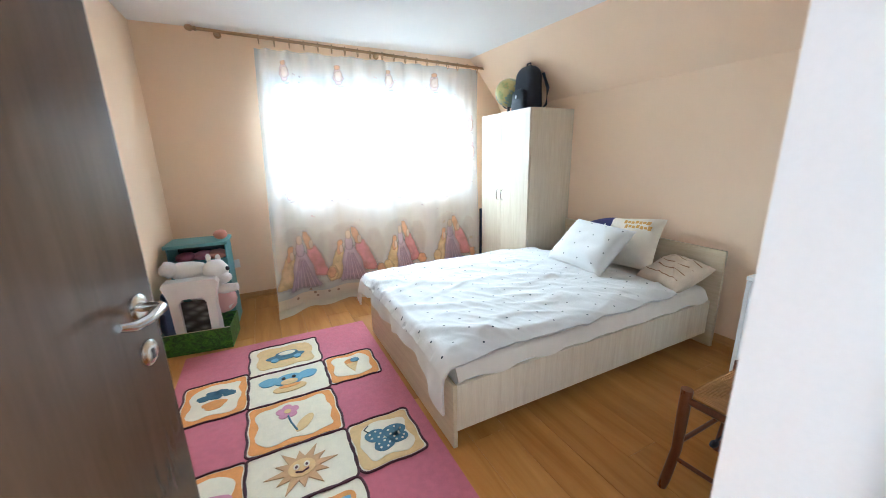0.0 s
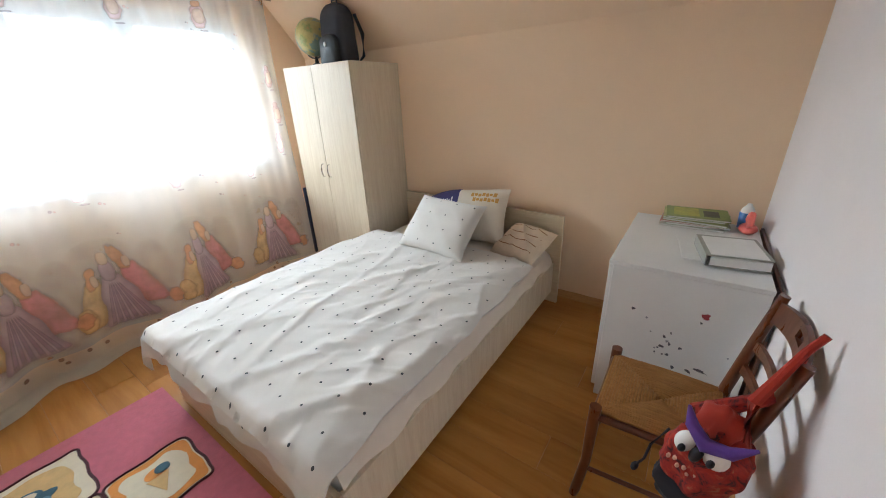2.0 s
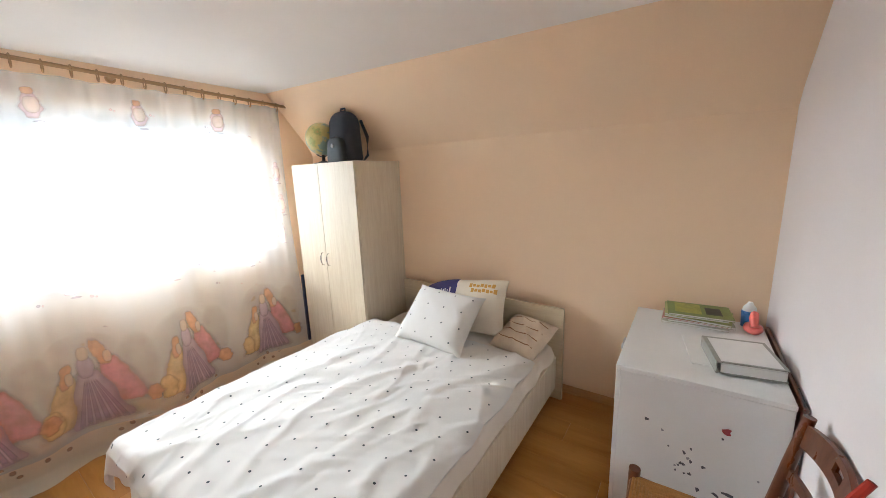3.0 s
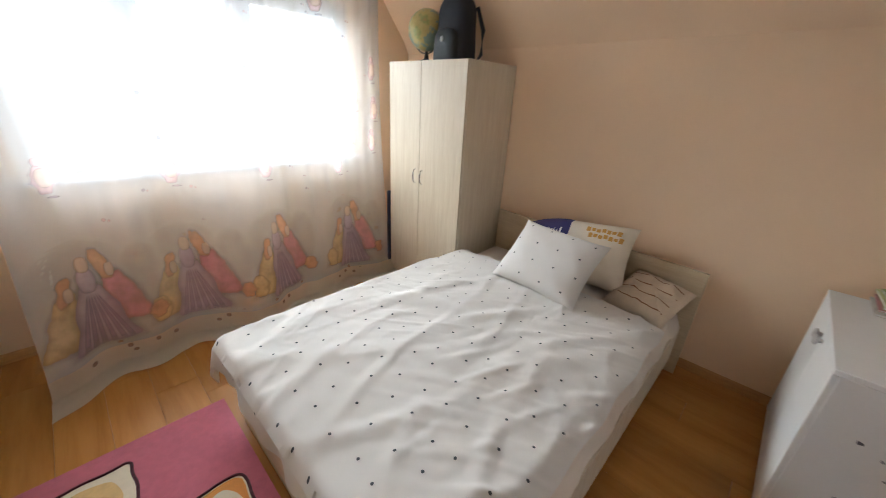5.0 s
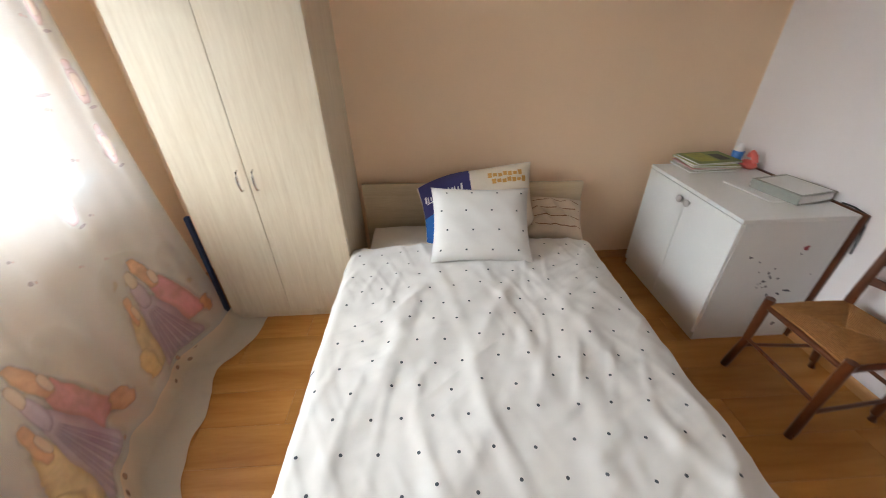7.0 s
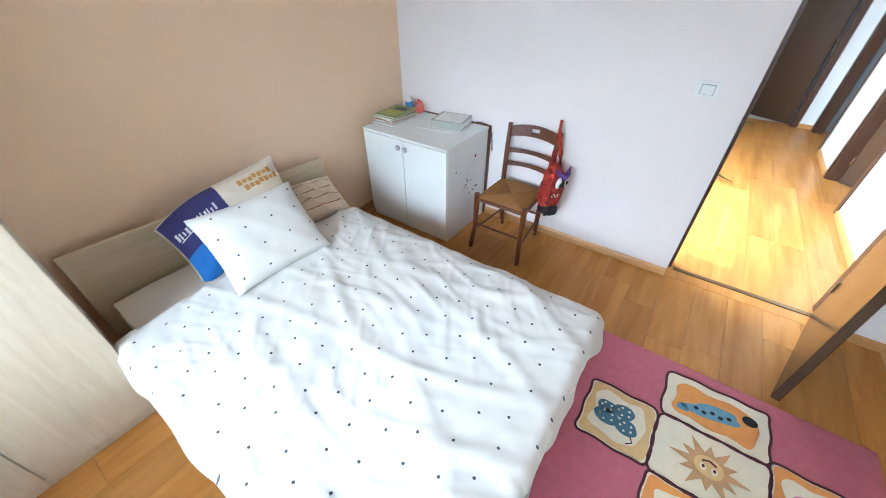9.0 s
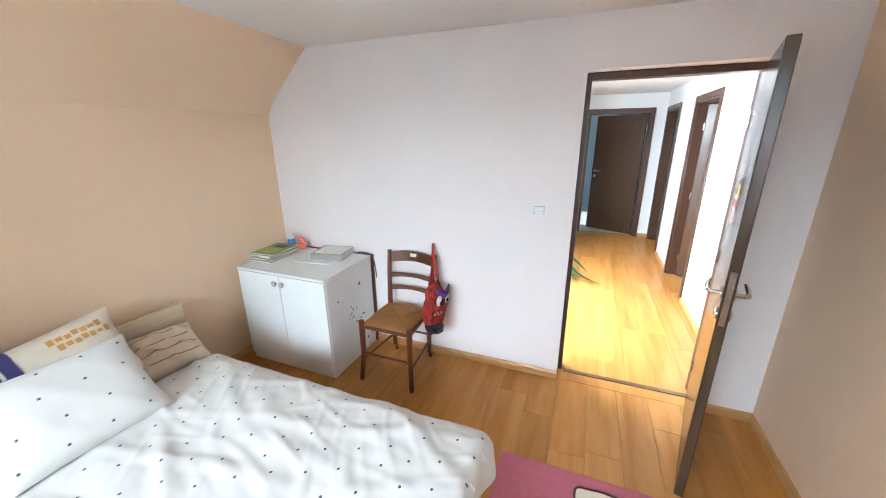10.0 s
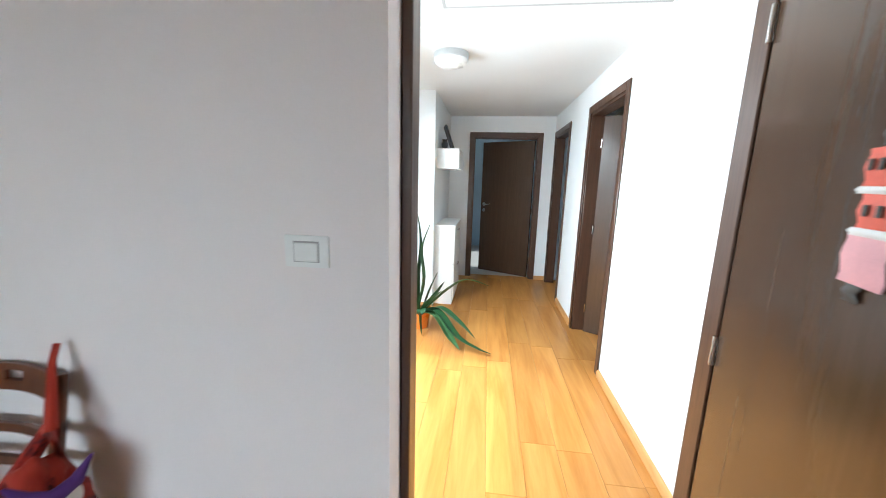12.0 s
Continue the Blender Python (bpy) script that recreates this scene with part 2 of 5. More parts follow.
wall("wall_hall_east", M_WHITE, (1.12, -2.92, 0, 1.30, -1.95, 2.75), (1.12, -0.35, 0, 1.30, H2, 2.75), (1.12, -1.95, 0, 1.30, -0.35, 0.5),
     (1.12, -1.95, 2.22, 1.30, -0.35, 2.75), label="white painted hall wall with a window")
wall("ceiling_hall", M_WHITE, (HALL_W - 0.12, -4.54, 2.35, 1.75, H2, 2.75), label="white painted hall ceiling")

# rooms past the hall
M_BLUE = plain("pale_blue_wall_paint", (0.55, 0.68, 0.76), 0.75, spread=0.03, scale=1.6, relief=0.1)
wall("wall_far_room", M_BLUE, (-1.9, -7.2, 0, -1.8, -4.54, 2.75), (-1.8, -7.2, 0, 1.6, -7.1, 2.75), (1.5, -7.1, 0, 1.6, -6.6, 2.75), (1.5, -5.2, 0, 1.6, -4.54, 2.75),
     (1.5, -6.6, 0, 1.6, -5.2, 0.9), (1.5, -6.6, 2.1, 1.6, -5.2, 2.75), (-1.9, -4.54, 0, HALL_W, -4.44, 2.75), label="pale blue painted walls of the far room")
wall("ceiling_far_room", M_WHITE, (-1.9, -7.2, 2.4, 1.6, -4.54, 2.75), label="white ceiling of the far room")
wall("wall_side_room", M_WHITE, (-3.6, -4.44, 0, -3.5, -4.0, 2.75), (-3.6, -2.6, 0, -3.5, -0.4, 2.75), (-3.6, -4.0, 0, -3.5, -2.6, 0.9), (-3.6, -4.0, 2.1, -3.5, -2.6, 2.75),
     (-3.5, -4.54, 0, -1.9, -4.44, 2.75), (-3.5, -3.15, 0, HALL_W - 0.12, -3.05, 2.75), (-3.5, -0.5, 0, HALL_W - 0.12, -0.4, 2.75), label="white painted walls of the side rooms")
wall("ceiling_side_room", M_WHITE, (-3.6, -4.54, 2.4, HALL_W - 0.12, -0.4, 2.75), label="white ceiling of the side rooms")

# floor
floor = structure("floor", boxed(-3.6, -7.2, -0.2, EAST, NORTH, -0.011), M_JOINT, "honey-coloured laminate plank floor")


# the house below and the ground outside
wall("wall_outer_base", plain("pale_render", (0.62, 0.58, 0.50), 0.85), (WEST - 0.2, -7.2, -3.0, EAST + 0.25, NORTH + 0.28, -0.21), (-3.6, -7.2, -3.0, WEST - 0.21, -0.4, -0.21), label="pale rendered storey below the flat")
bm = bmesh.new()
box(bm, -300, -300, -3.3, 300, 300, -3.02)
structure("ground", bm, plain("pale_gravel_yard", (0.50, 0.49, 0.45), 0.9, spread=0.2, scale=0.4, fine=6), "pale gravel yard outside the house")


m, nt, p = nodes_of("overcast_sky_glow")
nt.nodes.remove(p)
n = node(nt, "TexNoise", Scale=0.12, Detail=3.0)
nt.links.new(coords(nt), n.inputs["Vector"])
glow = node(nt, "Emission", Strength=OUTSIDE_GLOW)
nt.links.new(ramp(nt, n.outputs["Fac"], [(0.3, (0.86, 0.94, 1.0)), (0.7, (1.0, 1.0, 1.0))]), glow.inputs["Color"])
nt.links.new(glow.outputs[0], nt.nodes["Material Output"].inputs["Surface"])
structure("backdrop", boxed(-45, 60, -3.02, 47, 60.2, 48), m, "bright overcast sky seen through the bedroom window")
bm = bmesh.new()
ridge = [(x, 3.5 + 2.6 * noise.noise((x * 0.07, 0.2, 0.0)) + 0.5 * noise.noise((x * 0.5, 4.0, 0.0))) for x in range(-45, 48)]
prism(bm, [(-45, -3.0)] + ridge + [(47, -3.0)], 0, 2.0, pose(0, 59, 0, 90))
# the hill emits by itself: its daylight and haze are put into the colour
m, nt, p = nodes_of("glowing_haze_hill")
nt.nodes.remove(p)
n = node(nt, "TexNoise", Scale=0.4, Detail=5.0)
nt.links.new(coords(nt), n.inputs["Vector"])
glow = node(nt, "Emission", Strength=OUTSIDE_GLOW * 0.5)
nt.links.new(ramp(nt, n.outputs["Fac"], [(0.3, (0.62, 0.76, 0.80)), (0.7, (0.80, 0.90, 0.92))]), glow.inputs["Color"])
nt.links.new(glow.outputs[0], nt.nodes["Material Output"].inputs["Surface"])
structure("backdrop_hill", bm, m, "pale hill backdrop far outside the window, glowing, with haze in its colour")


def door_frame(name, m, width, height, depth, label):
    """A dark frame: two jambs, a head and flat casings on the far face; x across, y through the wall."""
    f = thing(name, label, "door frame", kind="structure")
    f.matrix_world = m
    for side in (0, 1):
        bm = bmesh.new()
        x = 0 if not side else width - 0.03
        box(bm, x, 0, 0, x + 0.03, depth, height, 0.004)
        part("jamb", bm, M_FRAME, f)
        bm = bmesh.new()
        x = -0.05 if not side else width - 0.015
        box(bm, x, -0.014, 0, x + 0.065, -0.001, height + 0.045, 0.004)
        part("casing", bm, M_FRAME, f)
    part("head", boxed(0.03, 0, height - 0.04, width - 0.03, depth, height, bevel=0.004), M_FRAME, f)
    part("head_casing", boxed(0.015, -0.0141, height - 0.02, width - 0.015, -0.001, height + 0.045, bevel=0.004), M_FRAME, f)
    return f


def lever_handle(parent, x, z, face, flip, lock=True):
    """Rose, lever and key rose on one face of a leaf; face is the y of the surface, flip its outward sign."""
    bm = bmesh.new()
    lathe(bm, [(0.006, 0), (0.026, 0), (0.026, 0.006), (0.022, 0.009), (0.012, 0.010)], sides=20, m=pose(x, face, z, -90 * flip))
    rose = part("rose", bm, M_CHROME, parent)
    bm = bmesh.new()
    tube(bm, [(x, face + flip * 0.008, z), (x, face + flip * 0.040, z), (x - 0.012, face + flip * 0.050, z), (x - 0.06, face + flip * 0.052, z - 0.002),
              (x - 0.10, face + flip * 0.050, z + 0.002), (x - 0.125, face + flip * 0.044, z + 0.012)], [0.0095, 0.0095, 0.0095, 0.009, 0.0085, 0.007])
    part("lever", bm, M_CHROME, parent)
    if lock:
        bm = bmesh.new()
        lathe(bm, [(0.006, 0), (0.026, 0), (0.026, 0.006), (0.020, 0.010), (0.008, 0.011)], sides=20, m=pose(x, face, z - 0.095, -90 * flip))
        key = part("key_rose", bm, M_CHROME, parent)
        part("keyhole", boxed(x - 0.004, face + flip * 0.0105 - 0.002, z - 0.107, x + 0.004, face + flip * 0.0105 + 0.002, z - 0.087), M_BLACK, key)


def door(name, m, width, label, height=2.035):
    """A flush leaf hung at the origin, lying along x, 40 mm thick towards -y."""
    d = thing(name, label, "door", kind="structure")
    d.matrix_world = m
    leaf = part("leaf", boxed(0, -0.04, 0.008, width, 0, height, bevel=0.003), M_DOOR, d)
    part("lock_plate", boxed(width - 0.0005, -0.031, 0.96, width + 0.0015, -0.009, 1.20), M_CHROME, d, "satin steel lock plate")
    part("latch_bolt", boxed(width, -0.027, 1.07, width + 0.010, -0.013, 1.10, bevel=0.003), M_CHROME, d)
    for side in (0, 1):
        lever_handle(d, width - 0.06, 1.085, -0.04 if side else 0.0, -1 if side else 1)
    for z in (0.25, 1.02, 1.80):
        bm = bmesh.new()
        tube(bm, [(-0.004, -0.046, z - 0.04), (-0.004, -0.046, z + 0.04)], 0.007)
        part("hinge", bm, M_CHROME, d)
    return d


frame_1 = door_frame("door_frame_1", pose(HINGE_X, H2, 0), LATCH_X - HINGE_X, DOOR_TOP, 0.098, "dark walnut door frame set in the white wall")
part("door_stop", boxed(0.0301, 0.0, 0.0, 0.040, 0.07, DOOR_TOP - 0.0405, bevel=0.004), M_FRAME, frame_1)
door_1 = door("door_1", pose(-0.68, 0.02, 0, 0, 0, 75.4), 0.872, "dark walnut bedroom door standing open with steel levers")
door_frame("door_frame_2", pose(0.214, -4.42, 0, 0, 0, 180), 0.934, 2.085, 0.118, "dark walnut door frame at the hall's end")
door("door_2", pose(-0.665, -4.50, 0, 0, 0, -27), 0.83, "dark walnut door ajar at the hall's end")
door_frame("door_frame_3", pose(HALL_W, -2.60, 0, 0, 0, 90), 0.88, 2.085, 0.118, "dark walnut door frame in the hall")
door("door_3", pose(HALL_W - 0.115, -2.555, 0, 0, 0, 150), 0.78, "dark walnut door opened into a side room")
door_frame("door_frame_4", pose(HALL_W, -4.32, 0, 0, 0, 90), 0.87, 2.085, 0.118, "dark walnut door frame near the hall's end")
structure("threshold", boxed(HINGE_X + 0.045, -0.02, 0.0005, LATCH_X - 0.045, 0.02, 0.006, bevel=0.002), plain("bronze_threshold", (0.20, 0.13, 0.07), 0.35, 0.8), "thin bronze threshold strip in the doorway")


def skirting(name, x0, y0, x1, y1):
    """A 60 mm skirting board with a rounded top, its back on the line given, the room on its left."""
    d = Vector((x1 - x0, y1 - y0))
    bm = bmesh.new()
    prism(bm, [(0, 0), (0.016, 0), (0.016, 0.038), (0.011, 0.052), (0.004, 0.06), (0, 0.06)], 0, d.length, Matrix(((0, 0, 1, 0), (1, 0, 0, 0), (0, 1, 0, 0), (0, 0, 0, 1))))
    ob = structure(name, bm, M_SKIRT, "honey-coloured laminate skirting board", smooth=True)
    ob.matrix_world = pose(x0, y0, 0, 0, 0, math.degrees(math.atan2(d.y, d.x)))


E2 = 0.0005
skirting("baseboard_north", EAST, NORTH - E2, WEST, NORTH - E2)
skirting("baseboard_east", EAST - E2, SOUTH, EAST - E2, NORTH)
skirting("baseboard_south", LATCH_X, SOUTH + E2, EAST, SOUTH + E2)
skirting("baseboard_south_west", WEST, SOUTH + E2, HINGE_X, SOUTH + E2)
skirting("baseboard_west", WEST + E2, NORTH, WEST + E2, SOUTH)
skirting("baseboard_hall_west", HALL_W + E2, H2, HALL_W + E2, -1.72 + 0.045)
skirting("baseboard_hall_west_mid", HALL_W + E2, -2.645, HALL_W + E2, -3.45 + 0.045)
skirting("baseboard_hall_nook", 1.12, -2.92 + E2, 0.55, -2.92 + E2)
skirting("baseboard_hall_end", -0.765, -4.42 + E2, HALL_W, -4.42 + E2)

# window
win = thing("window_1", "white plastic window with three sashes behind the sheer curtain", "window", kind="structure")
WY0, WY1 = NORTH + 0.10, NORTH + 0.17
for x0, x1, z0, z1 in ((-0.05, 0.01, 1.03, 2.2), (1.99, 2.05, 1.03, 2.2), (0.01, 1.99, 1.03, 1.07), (0.01, 1.99, 2.14, 2.2), (0.555, 0.605, 1.07, 2.14), (1.185, 1.235, 1.07, 2.14)):
    part("window_frame", boxed(x0, WY0, z0, x1, WY1, z1, bevel=0.004), M_PVC, win)
for x0, x1 in ((0.01, 0.555), (0.605, 1.185), (1.235, 1.99)):
    bm = bmesh.new()
    for b in ((x0, WY0 - 0.012, 1.07, x0 + 0.06, WY1 - 0.01, 2.14), (x1 - 0.06, WY0 - 0.012, 1.07, x1, WY1 - 0.01, 2.14),
              (x0 + 0.06, WY0 - 0.011, 1.07, x1 - 0.06, WY1 - 0.011, 1.13), (x0 + 0.06, WY0 - 0.011, 2.08, x1 - 0.06, WY1 - 0.011, 2.14)):
        box(bm, *b, bevel=0.004)
    sash = part("sash", bm, M_PVC, win)
    pane = part("pane", boxed(x0 + 0.055, WY0 + 0.02, 1.125, x1 - 0.055, WY0 + 0.026, 2.085), M_GLASS, sash)
    pane.visible_shadow = False
bm = bmesh.new()
box(bm, 0.585, WY0 - 0.05, 1.50, 0.61, WY0 - 0.012, 1.62, 0.006)
part("handle", bm, M_PVC, win)
structure("window_sill", boxed(-0.09, NORTH - 0.06, 0.995, 2.09, NORTH + 0.10, 1.028, bevel=0.006, segments=2), M_PVC, "white plastic window sill")
hw = thing("window_2", "white plastic hall window", "window", kind="structure")
for y0, y1, z0, z1 in ((-1.95, -1.90, 0.5, 2.22), (-0.40, -0.35, 0.5, 2.22), (-1.90, -0.40, 0.5, 0.55), (-1.90, -0.40, 2.17, 2.22)):
    part("window_frame", boxed(1.18, y0, z0, 1.24, y1, z1, bevel=0.004), M_PVC, hw)


# ---- bed ----
BX0, BX1, BY0, BY1 = 0.467, 2.52, 1.225, 2.61
bed = thing("bed", "pale ash double bed with a plain low headboard", "bed")
bm = boxed(2.52, 1.18, 0.0, 2.545, 2.67, 0.70, bevel=0.002)
for vert in bm.verts:
    vert.co.x += 0.05 * (vert.co.y - 1.18) / 1.49
    vert.co.z += 0.018 * (vert.co.y - 1.18) / 1.49 if vert.co.z > 0.3 else 0.0
part("headboard", bm, M_ASH_Y, bed)
part("footboard", boxed(BX0, BY0, 0.0, BX0 + 0.022, BY1, 0.34, bevel=0.002), M_ASH_Y, bed)
for y in (BY0, BY1 - 0.022):
    part("side_rail", boxed(BX0 + 0.022, y, 0.09, 2.52, y + 0.022, 0.335, bevel=0.002), M_ASH_Z, bed)
part("slat_base", boxed(BX0 + 0.03, BY0 + 0.03, 0.2, 2.51, BY1 - 0.03, 0.23), M_ASH_X, bed)
single("mattress", boxed(BX0 + 0.035, BY0 + 0.03, 0.231, 2.51, BY1 - 0.03, 0.40, bevel=0.05, segments=4), plain("mattress_cloth", (0.8, 0.77, 0.72), 0.9), "white mattress lying in the ash bed", "mattress")

# ---- wardrobe ----
wr = thing("wardrobe", "pale ash two-door wardrobe beside the window", "wardrobe")
WX0, WX1, WYA, WYB, WH = 2.098, EAST - 0.005, 2.708, 3.52, 1.785
bm = bmesh.new()
box(bm, WX0 + 0.02, WYA, 0, WX1, WYB, WH, 0.0015)
part("body", bm, M_ASH_Z, wr)
part("plinth", boxed(WX0 + 0.035, WYA + 0.02, 0.001, WX0 + 0.045, WYB - 0.02, 0.06), M_ASH_Y, wr)
ymid = 3.152
for y0, y1, s in ((WYA + 0.002, ymid - 0.0015, 1), (ymid + 0.0015, WYB - 0.002, -1)):
    leaf = part("door", boxed(WX0, y0, 0.065, WX0 + 0.018, y1, WH - 0.002, bevel=0.0015), M_ASH_Z, wr)
    yh = (ymid - 0.04) if s == 1 else (ymid + 0.04)
    bm = bmesh.new()
    tube(bm, [(WX0, yh, 0.90), (WX0 - 0.018, yh, 0.905), (WX0 - 0.026, yh, 0.93), (WX0 - 0.028, yh, 0.955), (WX0 - 0.026, yh, 0.98), (WX0 - 0.018, yh, 1.005), (WX0, yh, 1.01)], [0.005, 0.005, 0.006, 0.0065, 0.006, 0.005, 0.005])
    part("handle", bm, M_CHROME, leaf, "satin steel bow handle")

# ---- desk cabinet ----
dk = thing("cabinet", "white two-door cabinet with stickers on its side", "cabinet")
part("body", boxed(1.735, 0.15, 0.0, 2.54, 0.712, 0.775, bevel=0.0015), M_MELAMINE, dk)
part("top", boxed(1.733, 0.148, 0.776, 2.542, 0.732, 0.796, bevel=0.002), M_MELAMINE, dk)
for x0, x1, k in ((1.737, 2.137, 2.105), (2.140, 2.538, 2.172)):
    leaf = part("door", boxed(x0, 0.713, 0.06, x1, 0.731, 0.772, bevel=0.0015), M_MELAMINE, dk)
    bm = bmesh.new()
    lathe(bm, [(0.008, 0), (0.010, 0.012), (0.021, 0.016), (0.022, 0.022), (0.016, 0.028), (0.004, 0.030)], m=pose(k, 0.731, 0.715, -90))
    part("knob", bm, plain("grey_knob", (0.45, 0.42, 0.40), 0.35), leaf, "round grey knob")


# ---- cloth and small-thing materials ----
def cloth(name, color, rough=0.9, weave=900, spread=0.05, relief=0.12):
    m = plain(name, color, rough, spread=spread, scale=7, relief=relief, fine=weave, fuzz=0.06)
    return m


def sheer(name, color, clear, glow=0.6, mottle=0.0):
    """Thin cloth: part of the light goes straight through, part is scattered on both sides."""
    m, nt, p = nodes_of(name)
    nt.nodes.remove(p)
    v = coords(nt)
    n = node(nt, "TexNoise", Scale=420.0, Detail=2.0)
    nt.links.new(v, n.inputs["Vector"])
    c = ramp(nt, n.outputs["Fac"], [(0.3, tint(color, 0.92)), (0.7, tint(color, 1.04))])
    a, b, t = nt.nodes.new("ShaderNodeBsdfDiffuse"), nt.nodes.new("ShaderNodeBsdfTranslucent"), nt.nodes.new("ShaderNodeBsdfTransparent")
    nt.links.new(c, a.inputs["Color"]), nt.links.new(c, b.inputs["Color"])
    s1, s2 = nt.nodes.new("ShaderNodeMixShader"), nt.nodes.new("ShaderNodeMixShader")
    s1.inputs[0].default_value, s2.inputs[0].default_value = glow, clear
    if mottle:
        wash = node(nt, "TexNoise", Scale=11.0, Detail=3.0, Roughness=0.6)
        nt.links.new(v, wash.inputs["Vector"])
        cover = node(nt, "MapRange", From_Min=0.32, From_Max=0.68, To_Min=max(0.0, clear - mottle), To_Max=min(1.0, clear + mottle))
        nt.links.new(wash.outputs["Fac"], cover.inputs["Value"])
        rim = nt.nodes.new("ShaderNodeAttribute")
        rim.attribute_name = "bleed"
        thin = nt.nodes.new("ShaderNodeMix")
        thin.inputs[3].default_value = 1.0
        nt.links.new(rim.outputs["Fac"], thin.inputs[0]), nt.links.new(cover.outputs["Result"], thin.inputs[2])
        nt.links.new(thin.outputs[0], s2.inputs[0])
    nt.links.new(a.outputs[0], s1.inputs[1]), nt.links.new(b.outputs[0], s1.inputs[2])
    nt.links.new(s1.outputs[0], s2.inputs[1]), nt.links.new(t.outputs[0], s2.inputs[2])
    nt.links.new(s2.outputs[0], nt.nodes["Material Output"].inputs["Surface"])
    return m


M_SHEER = sheer("white_voile", (0.90, 0.94, 0.98), 0.53, 0.26)
M_HEM = sheer("folded_voile_hem", (0.72, 0.63, 0.51), 0.12, 0.45)
P_PURPLE = sheer("mauve_print", (0.68, 0.58, 0.72), 0.36, 0.7, 0.10)
P_PURPLE_DARK = sheer("dark_mauve_print", (0.54, 0.44, 0.58), 0.42, 0.7, 0.10)
P_YELLOW = sheer("yellow_print", (0.95, 0.74, 0.42), 0.46, 0.7, 0.14)
P_RED = sheer("crimson_print", (0.82, 0.38, 0.42), 0.38, 0.7, 0.14)
P_ORANGE = sheer("orange_print", (0.91, 0.56, 0.36), 0.48, 0.7, 0.14)
P_BROWN = sheer("brown_print", (0.48, 0.32, 0.25), 0.35, 0.7, 0.10)
P_PINK = sheer("pink_print", (0.88, 0.68, 0.68), 0.48, 0.7, 0.10)
P_SKIN = sheer("cream_print", (0.90, 0.76, 0.64), 0.42, 0.7, 0.08)
P_WASH = sheer("tan_wash_print", (0.95, 0.86, 0.68), 0.76, 0.5, 0.06)
P_GREY = sheer("grey_print", (0.42, 0.40, 0.44), 0.30, 0.7, 0.05)
M_DUVET = cloth("white_cotton", (0.70, 0.675, 0.64), spread=0.03)
M_DOT = cloth("dark_dot_print", (0.06, 0.07, 0.08))
M_SHEET = cloth("cream_sheet", (0.74, 0.66, 0.57), spread=0.05)
M_BLUECLOTH = cloth("navy_print_cotton", (0.05, 0.045, 0.17))
M_SKYCLOTH = cloth("blue_cotton", (0.03, 0.16, 0.50))
M_CREAM = cloth("cream_cotton", (0.78, 0.69, 0.56))
M_GOLD = cloth("gold_print", (0.62, 0.33, 0.08))
M_STRIPE = cloth("brown_line_print", (0.30, 0.15, 0.08))
M_BEIGE = cloth("beige_patterned_cotton", (0.70, 0.57, 0.43), spread=0.14)
M_ROD = wood("turned_pine", (0.26, 0.13, 0.05), (0.48, 0.28, 0.12), (1.2, 14, 14), 0.4, 3.0)
M_CHAIR = wood("chestnut_chair_wood", (0.060, 0.014, 0.004), (0.15, 0.040, 0.010), (9, 9, 1.6), 0.32, 3.0, 0.05, coat=0.2)
M_PAPER = plain("white_paper", (0.82, 0.82, 0.80), 0.7, spread=0.03)


# ---- curtain ----
CX0, CX1, CTOP, CLEN = -0.17, 2.24, 2.325, 2.535


def hem_y(x):
    return 3.35 + 0.09 * math.sin(4.3 * x + 0.5) - 0.30 * max(0, 0.40 - max(x, -0.04)) + 0.025 * math.sin(11 * x + 1) + 0.05 * noise.noise((x * 5.0, 0.7, 0.0))


def curtain_at(x, s):
    """The cloth at x across and s metres below the rod."""
    lift = s / CLEN
    amp = 0.010 + 0.014 * (1 - lift) ** 2
    fold = amp * math.sin(x * 24 + 1.6 * math.sin(x * 5) + 0.5 * lift) + 0.4 * amp * (1 - lift) * math.sin(x * 61 + 2 + 1.5 * lift) + 0.03 * lift * math.sin(x * 9 + 2)
    hy = hem_y(x)
    fold *= 1 - 0.75 * max(0.0, min(1.0, (lift - 0.86) / 0.08))
    drop = CTOP - 0.03
    if s < drop - 0.06:
        k = s / drop
        y = 3.82 - (3.82 - hy - 0.20) * (0.35 * k + 0.65 * k * k)
        z = CTOP - s
    else:
        over = s - (drop - 0.06)
        bend = min(1.0, over / 0.14)
        y = hy + 0.20 - (0.06 * bend + max(0, over - 0.14)) * 0.95 + 0.0
        z = 0.09 - 0.082 * (bend * (2 - bend)) + 0.02 * max(0, noise.noise((x * 7, over * 9, 2.0))) * bend
        z = max(z, 0.004 + 0.004 * math.sin(x * 31) ** 2)
    squeeze = 1.0 - 0.012 * math.sin(lift * 3)
    xx = 1.06 + (x - 1.06) * squeeze - 0.10 * lift * max(0, (x - 1.0) / 1.2) - 0.03 * lift + 0.08 * (1 - lift) ** 2 * max(0, (0.3 - x) / 0.47)
    return Vector((xx, y + fold, z))


curtain = thing("curtain", "sheer white voile curtain printed with pastel gowns, trailing on the floor", "curtain")
bm = bmesh.new()
sheet(bm, lambda u, v: curtain_at(CX0 + (CX1 - CX0) * u, CLEN * v), 260, 110)
part("cloth", bm, M_SHEER, curtain)


bm = bmesh.new()
sheet(bm, lambda u, v: curtain_at(CX0 + (CX1 - CX0) * u, CLEN - 0.30 * (1 - v)) + Vector((0, -0.0022, 0.0022)), 260, 20)
part("hem", bm, M_HEM, curtain, "doubled cream hem lying on the floor")


